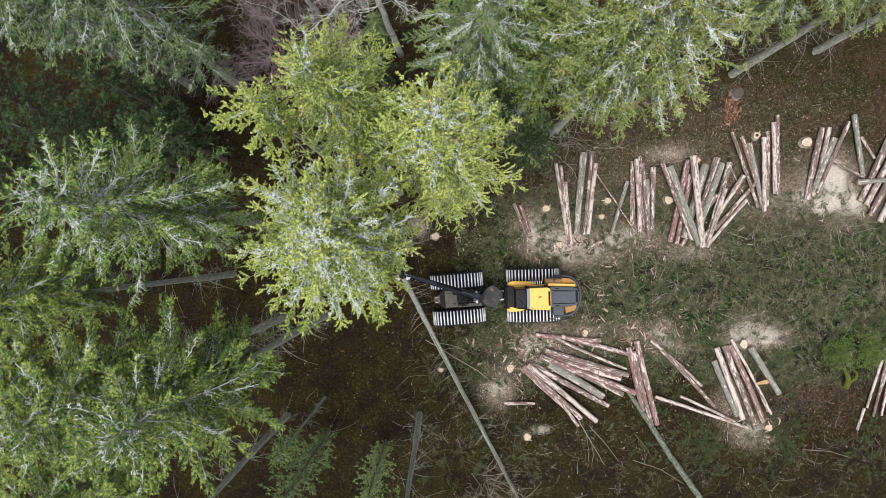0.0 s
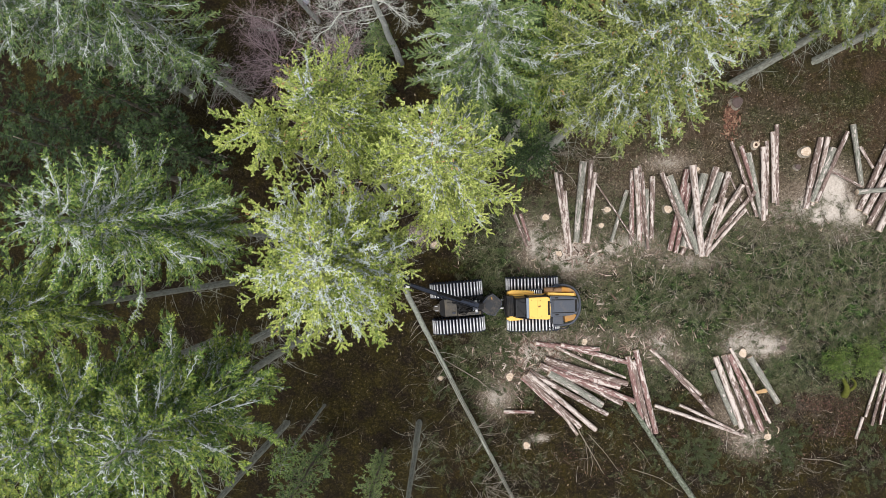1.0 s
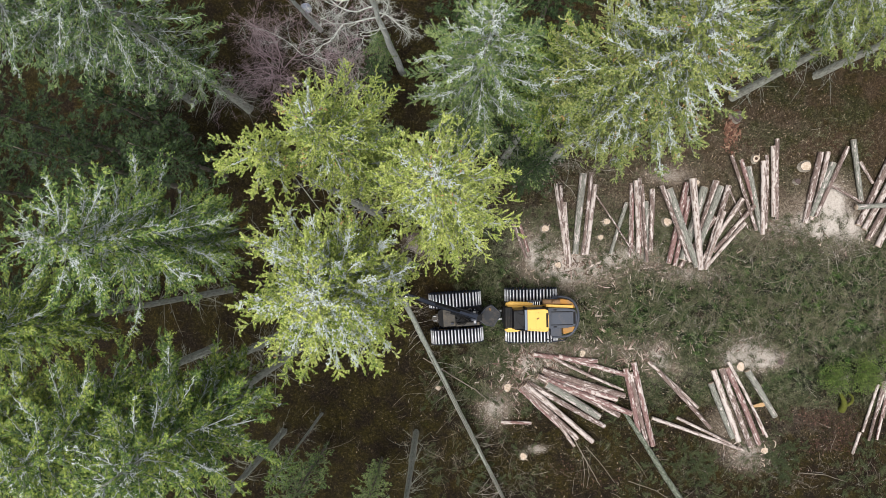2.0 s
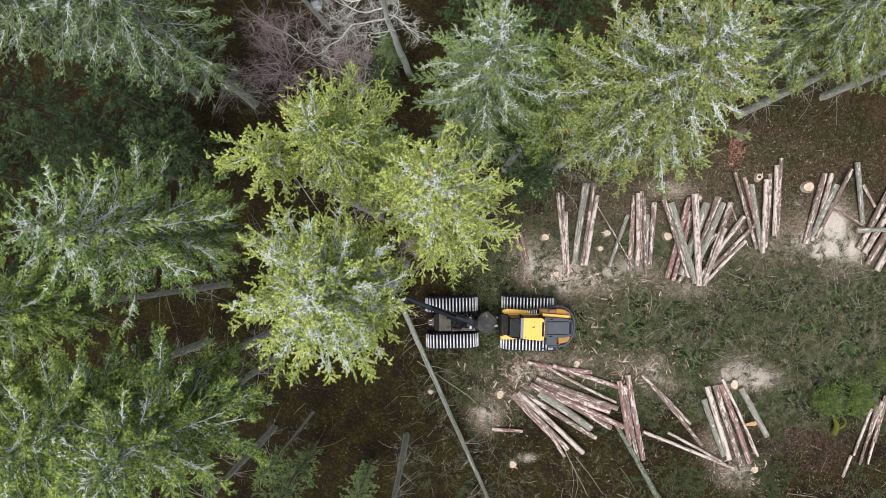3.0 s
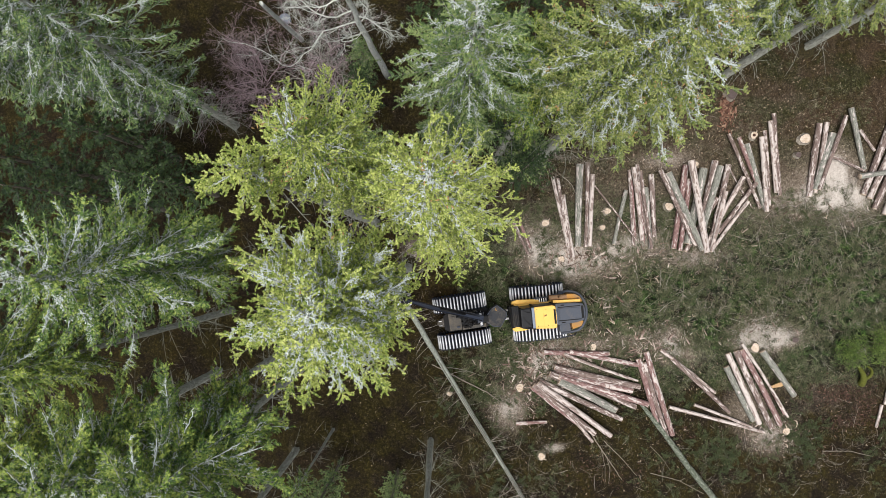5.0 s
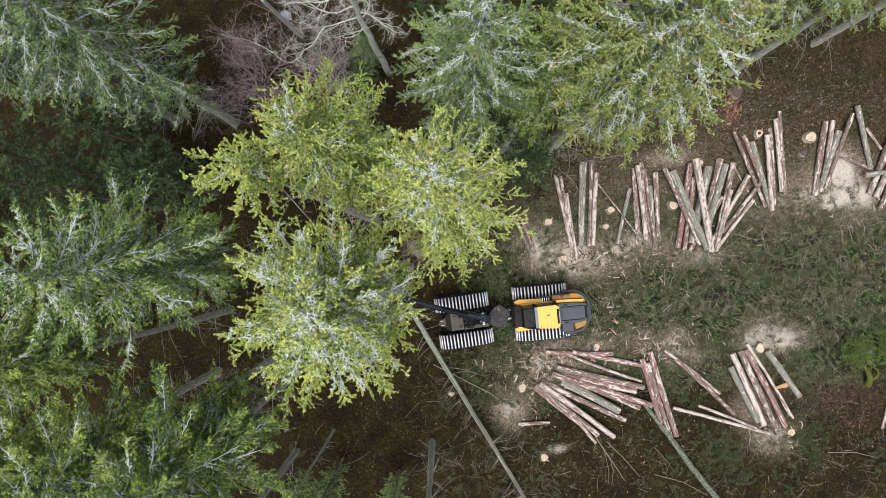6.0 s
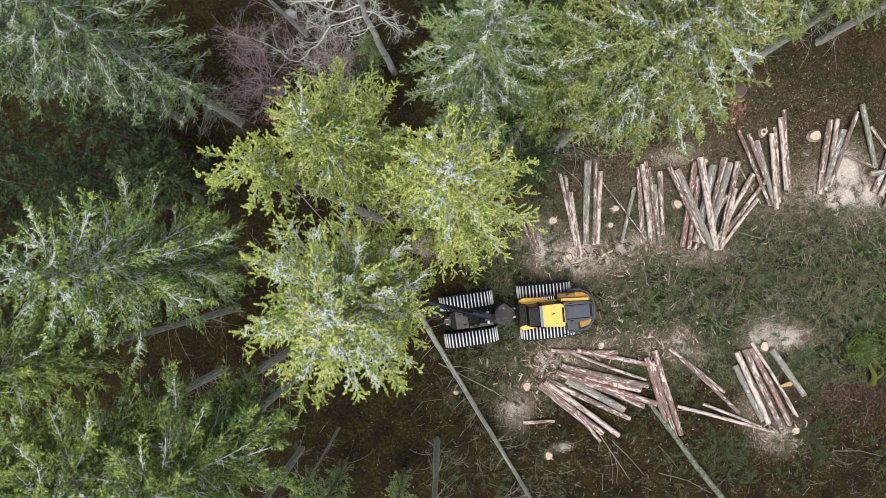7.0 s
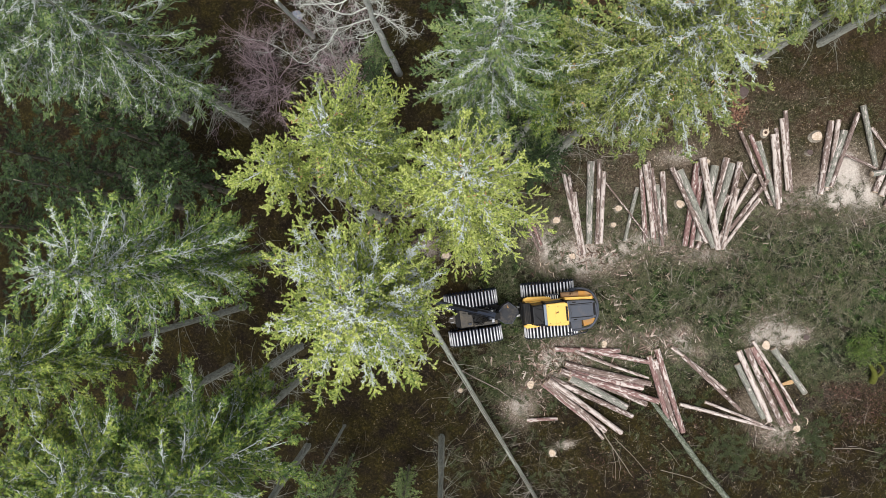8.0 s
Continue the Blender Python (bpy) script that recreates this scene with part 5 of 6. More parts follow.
stem_thing("fallen_pole", [(8.74, -10.74, 0.12), (8.87, -11.55, 0.1), (8.75, -12.27, 0.08)], [0.016, 0.013, 0.008], DEAD_TWIG, "long thin pale pole on brown litter", "pole", 0, 360)
stem_thing("fallen_pole", [(11.16, -10.31, 0.12), (11.80, -11.06, 0.1), (12.2, -11.71, 0.08)], [0.014, 0.011, 0.007], DEAD_TWIG, "long thin pale pole on brown litter", "pole", 0, 542)
stem_thing("fallen_pole", [(11.09, -11.81, 0.12), (12.64, -12.31, 0.12), (13.96, -13.11, 0.1)], [0.022, 0.018, 0.011], DEAD_TWIG, "long thin pale pole on brown litter", "pole", 0, 726)
stem_thing("fallen_pole", [(20.67, -11.13, 0.12), (22.17, -11.21, 0.12), (23.43, -11.59, 0.1)], [0.024, 0.019, 0.012], DEAD_TWIG, "long thin pale pole on brown litter", "pole", 0, 911)
stem_thing("leaning_birch", [(-6.87, 13.3, 0.0), (-6.85, 12.75, 3.2), (-6.75, 11.95, 8.0)], [0.13, 0.11, 0.08], BIRCH_BARK, "leaning birch trunk with patchy white bark", "birch tree", 14, 8)

# ---- stumps ----


def stump(x, y, r, height, face, label, seed, torn=0.0):
    rng = np.random.default_rng(seed)
    ob = thing("stump", label, "stump", pose(x, y, ground_z(x, y) - 0.02, 0, 0, rng.uniform(0, 360)), "cut stumps")
    k = 18
    th = np.linspace(0, 2 * math.pi, k, endpoint=False)
    wob = 1 + 0.09 * np.sin(2 * th + rng.uniform(0, 6)) + 0.07 * np.sin(3 * th + rng.uniform(0, 6)) + rng.normal(0, 0.025, k)
    s = Soup()
    levels = [(-0.1, 1.45), (0.05, 1.28), (height * 0.5, 1.06), (height, 1.0)]
    v = np.concatenate([np.column_stack([r * f * wob * np.cos(th), r * f * wob * np.sin(th), np.full(k, z)]) for z, f in levels])
    quads = [(a * k + i, a * k + (i + 1) % k, (a + 1) * k + (i + 1) % k, (a + 1) * k + i) for a in range(3) for i in range(k)]
    s.add(v, None, quads)
    part("bark", s.mesh("stump_bark", TRUNK_BARK, True), ob)
    c = Soup()
    rings = [(0.0, 0.0), (0.5, 0.004), (0.96, 0.0)]
    top = [np.array([[0, 0, height + 0.006]])]
    for f, up in rings[1:]:
        top.append(np.column_stack([r * f * wob * np.cos(th), r * f * wob * np.sin(th), height + 0.006 + up + torn * rng.random(k) * 0.06]))
    tv = np.concatenate(top)
    tris = [(0, 1 + i, 1 + (i + 1) % k) for i in range(k)]
    q2 = [(1 + i, 1 + k + i, 1 + k + (i + 1) % k, 1 + (i + 1) % k) for i in range(k)]
    c.add(tv, tris, q2)
    part("cut_face", c.mesh("stump_cut", face), ob, "sawn top face")
    if torn:
        for j in range(1):
            a = rng.uniform(0, 6.28)
            f = pipe([(0.6 * r * math.cos(a), 0.6 * r * math.sin(a), height), (1.2 * r * math.cos(a + 0.3), 1.2 * r * math.sin(a + 0.3), height + 0.05), (1.9 * r * math.cos(a + 0.4), 1.9 * r * math.sin(a + 0.4), 0.08)], np.array([0.04, 0.05, 0.05, 0.05, 0.05, 0.05, 0.05, 0.05, 0.045, 0.04, 0.035, 0.03, 0.02]) * 0.6, 5)
            part("splinter", f.mesh("stump_splinter", CUT_WOOD), ob, "torn pale splinter")
    return ob


FRESH = "freshly sawn spruce stump with a pale face"
for i, (x, y, r, hh, face, torn, la) in enumerate([
    (6.07, 2.34, 0.20, 0.22, CUT_WOOD, 1.0, "fresh stump with a torn pale splinter"), (12.94, 2.86, 0.23, 0.25, CUT_WOOD, 0, FRESH),
    (20.72, 6.20, 0.28, 0.25, CUT_WOOD, 0, "wide freshly sawn stump with an orange tinge"), (17.88, 6.55, 0.20, 0.22, CUT_WOOD, 0.3, "sawn stump with a dark hollow heart"),
    (17.25, -5.20, 0.24, 0.30, CUT_WOOD, 0, FRESH), (9.53, 2.81, 0.18, 0.18, CUT_WOOD, 0.6, FRESH), (9.23, 1.92, 0.15, 0.14, CUT_WOOD, 0, "small freshly sawn stump"),
    (6.86, 0.30, 0.17, 0.16, CUT_WOOD, 0.8, "fresh stump with a torn pale splinter"), (-0.16, 0.73, 0.20, 0.20, CUT_WOOD, 0.6, FRESH),
    (5.12, -10.54, 0.20, 0.20, CUT_WOOD, 0.8, "fresh stump with a torn pale splinter"), (8.32, -4.66, 0.18, 0.18, CUT_WOOD, 0, FRESH),
    (14.56, 5.14, 0.16, 0.2, CUT_WOOD, 0, FRESH), (0.23, -6.81, 0.13, 0.18, CUT_WOOD, 0, "small freshly sawn stump"), (18.75, -9.93, 0.20, 0.2, CUT_WOOD, 0.8, "fresh stump with a torn pale splinter"),
    (4.14, -6.69, 0.22, 0.18, CUT_WOOD, 0.9, "fresh stump with a torn pale splinter"), (20.28, 5.33, 0.16, 0.3, OLD_CUT, 0, "old grey weathered stump"), (16.75, 8.90, 0.30, 0.35, OLD_CUT, 0, "old weathered grey-brown stump"),
    (19.5, -4.9, 0.16, 0.2, OLD_CUT, 0, "old grey weathered stump"),
]):
    stump(x, y, r, hh * 0.65, face, la, 300 + i, torn)
hollow = Soup()
hollow.tube(np.array([(17.88, 6.55, 0.08), (17.88, 6.55, 0.175)]), [0.085, 0.085], 12)
tagged(new("bark_plug", hollow.mesh("bark_plug", ROTTEN)), "dark rotten heart in the top of a stump", "rotten wood")
thing("wood_slab", "orange-brown split slab of wood between logs", "wood slab", pose(18.39, -7.34, 0.10, 4, 3, 12), me=bm_mesh("wood_slab", prism([(-0.45, -0.06), (0.15, -0.13), (0.46, -0.05), (0.42, 0.06), (0.1, 0.12), (-0.42, 0.07)], 0, 0.07, 0.015), speckled("orange_wood", [(0.3, (0.34, 0.20, 0.10)), (0.6, (0.50, 0.34, 0.18)), (0.8, (0.64, 0.48, 0.30))], 5)))

# ---- loose stuff on the ground ----
RNG = np.random.default_rng(42)


def scatter_flakes(n, centre, spread, size, rng, squash=0.5, z0=0.01):
    """Small flat chips of wood, needles or bark lying at chance angles."""
    xy = np.asarray(centre) + rng.normal(0, 1, (n, 2)) * np.asarray(spread)
    z = np.array([ground_z(x, y) for x, y in xy]) + z0 + rng.random(n) * 0.03
    c = np.column_stack([xy, z])
    a = rng.uniform(0, 6.283, n)
    ln = np.clip(np.exp(rng.normal(-0.35, 0.7, n)), 0.2, 3.0) * size
    e1 = np.column_stack([np.cos(a), np.sin(a), rng.normal(0, 0.25, n)]) * ln[:, None]
    e2 = np.column_stack([-np.sin(a), np.cos(a), rng.normal(0, 0.25, n)]) * (ln * squash * rng.uniform(0.3, 1.0, n))[:, None]
    up = np.array([0, 0, 1.0]) * (size * 0.12)
    top = np.stack([c - e1 - e2 * 0.6 + up, c + e1 * 0.8 - e2 + up, c + e1 + e2 * 0.5 + up, c - e1 * 0.7 + e2 + up], 1)
    low = top - up * 2
    v = np.concatenate([top, low], 1).reshape(-1, 3)
    o = np.arange(n)[:, None, None] * 8
    q = np.array([(0, 1, 2, 3), (0, 4, 5, 1), (1, 5, 6, 2), (2, 6, 7, 3), (3, 7, 4, 0)])[None] + o
    return v, q.reshape(-1, 4)


def stuff(name, soup, mat, label, category, smooth=False):
    return tagged(new(name, soup.mesh(name, mat, smooth)), label, category, "", "stuff")


for x, y, sx, sy, n in SAW_AREAS:
    s = Soup()
    for share, size, wide in ((0.5, 0.024, 1.0), (5, 0.010, 0.9)):
        k = int(n * share)
        c = np.column_stack([x + RNG.normal(0, sx * wide, k), y + RNG.normal(0, sy * wide, k), np.zeros(k)])
        c[:, 2] = np.array([ground_z(*p[:2]) for p in c]) + 0.012 + RNG.random(k) * 0.05
        e1 = unit(RNG.normal(0, 1, (k, 3)) * np.array([1, 1, 0.35])) * size * RNG.uniform(0.5, 1.6, (k, 1))
        e2 = unit(np.cross(e1, RNG.normal(0, 0.35, (k, 3)) + np.array([0, 0, 1.0]))) * size * 0.7
        s.loose_tris(np.stack([c - e1 - e2, c + e1 - e2, c + e2 * 1.4], 1))
    stuff("sawdust", s, SAWDUST, "pale sawdust and shavings spread on the ground", "sawdust")


def twig_soup(n, area, length, rng, sides=3, r=0.009, lift=0.06, into=None):
    s = Soup() if into is None else into
    x0, x1, y0, y1 = area
    for _ in range(n):
        x, y = rng.uniform(x0, x1), rng.uniform(y0, y1)
        L, a, bend = length[0] + (length[1] - length[0]) * rng.random() ** 2.2, rng.uniform(0, 6.283), rng.normal(0, 0.45)
        q = np.linspace(0, 1, 4)
        th = a + bend * q
        px = x + np.cumsum(np.cos(th)) * L / 4
        py = y + np.cumsum(np.sin(th)) * L / 4
        z = ground_z(x, y) + 0.02 + rng.random() * lift + np.sin(q * 3.14) * L * rng.uniform(0, 0.12)
        s.tube(np.column_stack([px, py, z]), np.linspace(r, r * 0.4, 4) * rng.uniform(0.5, 1.7), sides, False)
        if L > 0.5:
            for f in (1, 2):
                th2 = th[f] + rng.choice([-0.7, 0.7])
                p0 = np.array([px[f], py[f], z[f]])
                s.tube(np.array([p0, p0 + np.array([math.cos(th2), math.sin(th2), rng.uniform(-0.1, 0.3)]) * L * rng.uniform(0.15, 0.35)]), [r * 0.5, r * 0.2], 3, False)
    return s


stuff("slash_twigs", twig_soup(1500, (2.0, 27.0, -7.5, 3.5), (0.12, 1.2), RNG, 3, 0.0055), DEAD_TWIG, "bare grey-brown twigs of logging slash", "slash")
stuff("slash_twigs", twig_soup(500, (8.0, 27.0, -4.0, 2.6), (0.2, 1.6), RNG, 3, 0.006, 0.12), DEAD_TWIG, "bare grey-brown twigs of logging slash", "slash")
stuff("slash_twigs", twig_soup(160, (-1.5, 7.0, -12.5, -4.0), (0.3, 1.9), RNG, 3, 0.006, 0.16), DEAD_TWIG, "long curved dead twigs beside the felled stem", "slash")
stuff("slash_twigs", twig_soup(1000, (6.0, 27.0, -5.0, 3.0), (0.08, 0.5), RNG, 3, 0.009, 0.14), DEAD_TWIG, "short broken twigs of logging slash", "slash")
stuff("slash_twigs", twig_soup(500, (2.0, 27.0, -13.0, -8.0), (0.12, 1.3), RNG, 3, 0.0055), DEAD_TWIG, "scattered dead twigs on brown litter", "slash")
heaps = Soup()
for _ in range(46):
    x, y, w = RNG.uniform(5.0, 26.0), RNG.uniform(-4.6, 2.2), RNG.uniform(0.15, 0.45)
    twig_soup(16, (x - w, x + w, y - w * 0.6, y + w * 0.6), (0.25, 1.0), RNG, 3, 0.0065, 0.2, heaps)
stuff("slash_heaps", heaps, DEAD_TWIG, "tangled heaps of pale dead twigs in the slash", "slash")
stuff("forest_twigs", twig_soup(200, (-20.0, 1.0, -12.0, 13.0), (0.3, 1.6), RNG, 3, 0.006), DEAD_TWIG, "dead twigs on the dark forest floor", "twigs")
stuff("forest_twigs", twig_soup(260, (2.0, 27.0, 5.0, 13.0), (0.3, 1.2), RNG, 3, 0.007), DEAD_TWIG, "dead twigs on brown litter", "twigs")


BLOND_TWIG = speckled("blond_dry_twig", [(0.3, (0.13, 0.105, 0.07)), (0.52, (0.30, 0.26, 0.19)), (0.75, (0.50, 0.45, 0.36))], 1.1)


def stripped_soup(n, area, rng, keep, length=(0.5, 1.5), r=0.0065):
    """Boughs stripped of their needles: a curved spine with thin side twigs all swept one way."""
    s = Soup()
    x0, x1, y0, y1 = area
    done = 0
    while done < n:
        x, y = rng.uniform(x0, x1), rng.uniform(y0, y1)
        if not keep(x, y):
            continue
        done += 1
        a, L, bend = rng.uniform(0, 6.283), rng.uniform(*length), rng.normal(0, 0.8)
        q = np.linspace(0, 1, 6)
        th = a + bend * q
        lift = rng.uniform(0.02, 0.12)
        spine = np.column_stack([x + np.cumsum(np.cos(th)) * L / 6, y + np.cumsum(np.sin(th)) * L / 6, ground_z(x, y) + lift + 0.08 * L * np.sin(q * 3.1) * rng.random()])
        s.tube(spine, np.linspace(r, r * 0.4, 6), 3, False)
        swing = rng.choice([-1.0, 1.0])
        for k in range(int(rng.integers(5, 12))):
            u = rng.uniform(0.1, 0.95)
            p = np.array([np.interp(u, q, spine[:, j]) for j in range(3)])
            b = np.interp(u, q, th) + (swing if rng.random() < 0.7 else -swing) * rng.uniform(0.4, 0.9)
            ln = L * rng.uniform(0.2, 0.5) * (1.1 - 0.6 * u)
            c = b + rng.normal(0, 0.55)
            mid_p = p + np.array([math.cos(b), math.sin(b), rng.uniform(-0.05, 0.15)]) * ln * 0.5
            end_p = mid_p + np.array([math.cos(c), math.sin(c), -0.1]) * ln * 0.5
            s.tube(np.array([p, mid_p, end_p]), np.array([0.55, 0.42, 0.2]) * r, 3, False)
    return s


stuff("slash_branches", stripped_soup(46, (12.0, 27.5, -4.4, 2.6), RNG, lambda x, y: True, (1.1, 2.6), 0.015), DEAD_TWIG, "stout curved grey-brown branches lying in slash", "slash")
SLASH_LABEL = "tangled blond boughs stripped of their needles"
stuff("stripped_boughs", stripped_soup(330, (7.5, 27.5, -4.3, 2.4), RNG, lambda x, y: noise.noise((x * 0.35, y * 0.55, 31)) > -0.12), BLOND_TWIG, SLASH_LABEL, "slash")
stuff("stripped_boughs", stripped_soup(120, (17.0, 28.0, -4.5, 2.6), RNG, lambda x, y: True, (0.7, 2.0)), BLOND_TWIG, SLASH_LABEL, "slash")
stuff("stripped_boughs", stripped_soup(70, (0.0, 5.5, -11.5, -4.0), RNG, lambda x, y: True, (0.8, 1.9), 0.0055), BLOND_TWIG, "long curved boughs stripped of needles beside the stem", "slash")
stuff("stripped_boughs", stripped_soup(110, (5.0, 26.0, -14.0, -8.6), RNG, lambda x, y: noise.noise((x * 0.3, y * 0.3, 37)) > 0.0, (0.6, 1.6), 0.0055), DEAD_TWIG, "scattered grey boughs on brown litter", "slash")


def bough_soup(n, area, rng, keep):
    """Cut green spruce boughs lying flat."""
    s = Soup()
    x0, x1, y0, y1 = area
    done = 0
    while done < n:
        x, y = rng.uniform(x0, x1), rng.uniform(y0, y1)
        if not keep(x, y):
            continue
        done += 1
        a, L = rng.uniform(0, 6.283), rng.uniform(0.35, 0.95)
        k = 18
        sp = np.linspace(0.1, 1, k)
        side = np.where(np.arange(k) % 2 == 0, 1.0, -1.0)
        base = np.column_stack([x + math.cos(a) * L * sp, y + math.sin(a) * L * sp, ground_z(x, y) + 0.03 + 0.07 * rng.random() + 0.05 * np.sin(sp * 3)])
        a2 = a + side * rng.uniform(0.5, 1.0, k)
        l2 = 0.32 * L * (1.15 - sp) * rng.uniform(0.6, 1.3, k)
        d2 = np.column_stack([np.cos(a2), np.sin(a2), rng.normal(0, 0.15, k)])
        m = 4
        o = np.repeat(np.arange(k), m)
        t = np.tile(np.linspace(0.15, 1, m), k)
        p = base[o] + d2[o] * (l2[o] * t)[:, None]
        d = unit(d2[o] + rng.normal(0, 0.4, (len(o), 3)) * np.array([1, 1, 0.5]))
        tufts(s, rng, p, d, 0.034, 0.6)
    return s


stuff("slash_boughs", bough_soup(400, (2.0, 28.0, -5.5, 3.2), RNG, lambda x, y: noise.noise((x * 0.6, y * 0.8, 0)) > 0.0), NEEDLE_SLASH, "cut green spruce boughs matted on the track", "slash")
stuff("slash_boughs", bough_soup(170, (-0.5, 6.0, -13.0, -4.5), RNG, lambda x, y: noise.noise((x * 0.4, y * 0.4, 3)) > -0.2), NEEDLE_SLASH, "cut green spruce boughs beside the stem", "slash")
stuff("slash_boughs", bough_soup(90, (13.6, 16.4, -12.6, -9.9), RNG, lambda x, y: noise.noise((x * 0.8, y * 0.8, 5)) > -0.1), NEEDLE_SLASH, "heap of green spruce boughs on brown litter", "slash")
stuff("slash_boughs", bough_soup(70, (18.6, 21.2, -11.6, -9.6), RNG, lambda x, y: noise.noise((x * 0.8, y * 0.8, 6)) > -0.1), NEEDLE_SLASH, "heap of green spruce boughs on brown litter", "slash")
stuff("slash_boughs", bough_soup(200, (8.0, 27.0, -13.0, -5.5), RNG, lambda x, y: noise.noise((x * 0.3, y * 0.3, 7)) > 0.05), NEEDLE_SLASH, "cut green spruce boughs on brown litter", "slash")


def grass_soup(n, area, rng, keep, tall=0.10):
    pts = []
    x0, x1, y0, y1 = area
    while len(pts) < n:
        x, y = rng.uniform(x0, x1), rng.uniform(y0, y1)
        if keep(x, y):
            pts.append((x, y, ground_z(x, y) - 0.01))
    p = np.repeat(np.array(pts), 7, 0) + rng.normal(0, 0.035, (n * 7, 3)) * np.array([1, 1, 0])
    d = unit(rng.normal(0, 0.8, (n * 7, 3)) * np.array([1, 1, 0.2]) + np.array([0, 0, 0.3]))
    w = unit(np.cross(d, rng.normal(0, 0.5, (n * 7, 3)) + np.array([0, 0, 1.0]))) * 0.007
    s = Soup()
    s.loose_tris(np.stack([p - w, p + w, p + d * (tall * rng.uniform(0.5, 1.5, (n * 7, 1)))], 1).reshape(-1, 3, 3))
    return s


stuff("grass", grass_soup(15000, (1.0, 28.0, -7.5, 3.5), RNG, lambda x, y: noise.noise((x * 0.9, y * 0.9, 11)) > -0.05, 0.24), GRASS, "short grey-green grass between the slash", "grass")
stuff("grass", grass_soup(3600, (1.0, 28.0, -14.0, 14.0), RNG, lambda x, y: noise.noise((x * 0.3, y * 0.3, 21)) > 0.08, 0.17), GRASS, "sparse grass on brown litter", "grass")

chips = Soup()
for n, cx, cy, sx, sy, size in ((460, 5.0, -6.0, 1.1, 0.8, 0.075), (380, 6.0, -5.2, 1.4, 0.5, 0.07), (260, 7.6, 0.4, 0.9, 0.5, 0.07), (220, 4.6, -7.2, 0.6, 0.9, 0.06), (110, 9.0, -2.6, 0.5, 1.2, 0.075), (260, 12.0, 0.5, 3.0, 0.5, 0.06), (140, 11.2, -4.9, 0.6, 0.4, 0.07), (90, 9.0, -1.0, 2.2, 1.0, 0.055), (160, 9.5, -4.3, 1.6, 0.5, 0.055), (160, 8.0, 0.2, 1.4, 0.5, 0.06), (140, 12.5, -4.3, 0.7, 0.6, 0.06),
                                (100, 14.0, -0.2, 2.0, 0.5, 0.05), (150, 20.0, 2.2, 2.2, 0.8, 0.06), (160, 17.0, -4.2, 1.8, 0.6, 0.055), (70, 13.0, -1.5, 7.0, 2.6, 0.04), (120, 17.8, -10.0, 0.8, 0.4, 0.06), (60, 1.0, 0.6, 0.9, 0.6, 0.05)):
    v, q = scatter_flakes(n, (cx, cy), (sx, sy), size * 1.25, RNG, 0.24, 0.04)
    chips.add(v, None, q)
stuff("wood_chips", chips, CHIP, "pale torn wood chips and bark strips", "wood chips")
litter = Soup()
for n, cx, cy, sx, sy, size in ((2600, -3.0, -1.0, 7.0, 7.0, 0.022), (5600, 16.0, 8.0, 6.0, 2.2, 0.019), (1500, 15.0, -10.0, 6.5, 2.2, 0.024), (900, 12.0, 5.0, 5.0, 1.2, 0.024), (3200, 14.0, -1.6, 6.5, 2.6, 0.018), (2000, 13.0, -8.5, 6.5, 2.4, 0.018), (1500, 9.0, -5.8, 3.2, 1.3, 0.022), (1200, 11.0, 0.6, 3.6, 0.9, 0.024)):
    v, q = scatter_flakes(n, (cx, cy), (sx, sy), size, RNG, 0.6, 0.005)
    litter.add(v, None, q.reshape(-1, 5, 4)[:, 0])
stuff("leaf_litter", litter, FLAKE, "small pale dead leaves and cone scales", "leaf litter")
rot = Soup()
for n, cx, cy, sx, sy in ((1100, 21.6, -8.0, 0.7, 0.4), (1000, 23.3, -8.6, 0.5, 0.5), (800, 22.2, -9.6, 0.8, 0.3), (420, 24.4, -10.4, 0.6, 0.5), (260, 20.7, -11.3, 0.6, 0.3), (300, 7.6, -11.4, 0.9, 0.5), (300, 9.8, -12.0, 1.1, 0.4), (200, 13.0, -9.8, 0.5, 0.4), (160, 25.6, -2.2, 0.6, 0.4)):
    v, q = scatter_flakes(n, (cx, cy), (sx, sy), 0.028, RNG, 0.6, 0.01)
    rot.add(v, None, q.reshape(-1, 5, 4)[:, 0])
stuff("rotten_wood", rot, ROTTEN, "crumbled red rotten wood beside an old stump", "rotten wood")
RED_ROT = piecewise("fresh_red_rot", [(0.15, (0.05, 0.025, 0.018)), (0.5, (0.15, 0.072, 0.050)), (0.8, (0.25, 0.14, 0.095)), (0.98, (0.40, 0.29, 0.20))])
streak = Soup()
v, q = scatter_flakes(420, (16.5, 8.0), (0.24, 0.55), 0.06, RNG, 0.6, 0.03)
streak.add(v, None, q)
stuff("rotten_wood", streak, RED_ROT, "red-brown crumbled wood fallen from an old stump", "rotten wood")
splints = Soup()
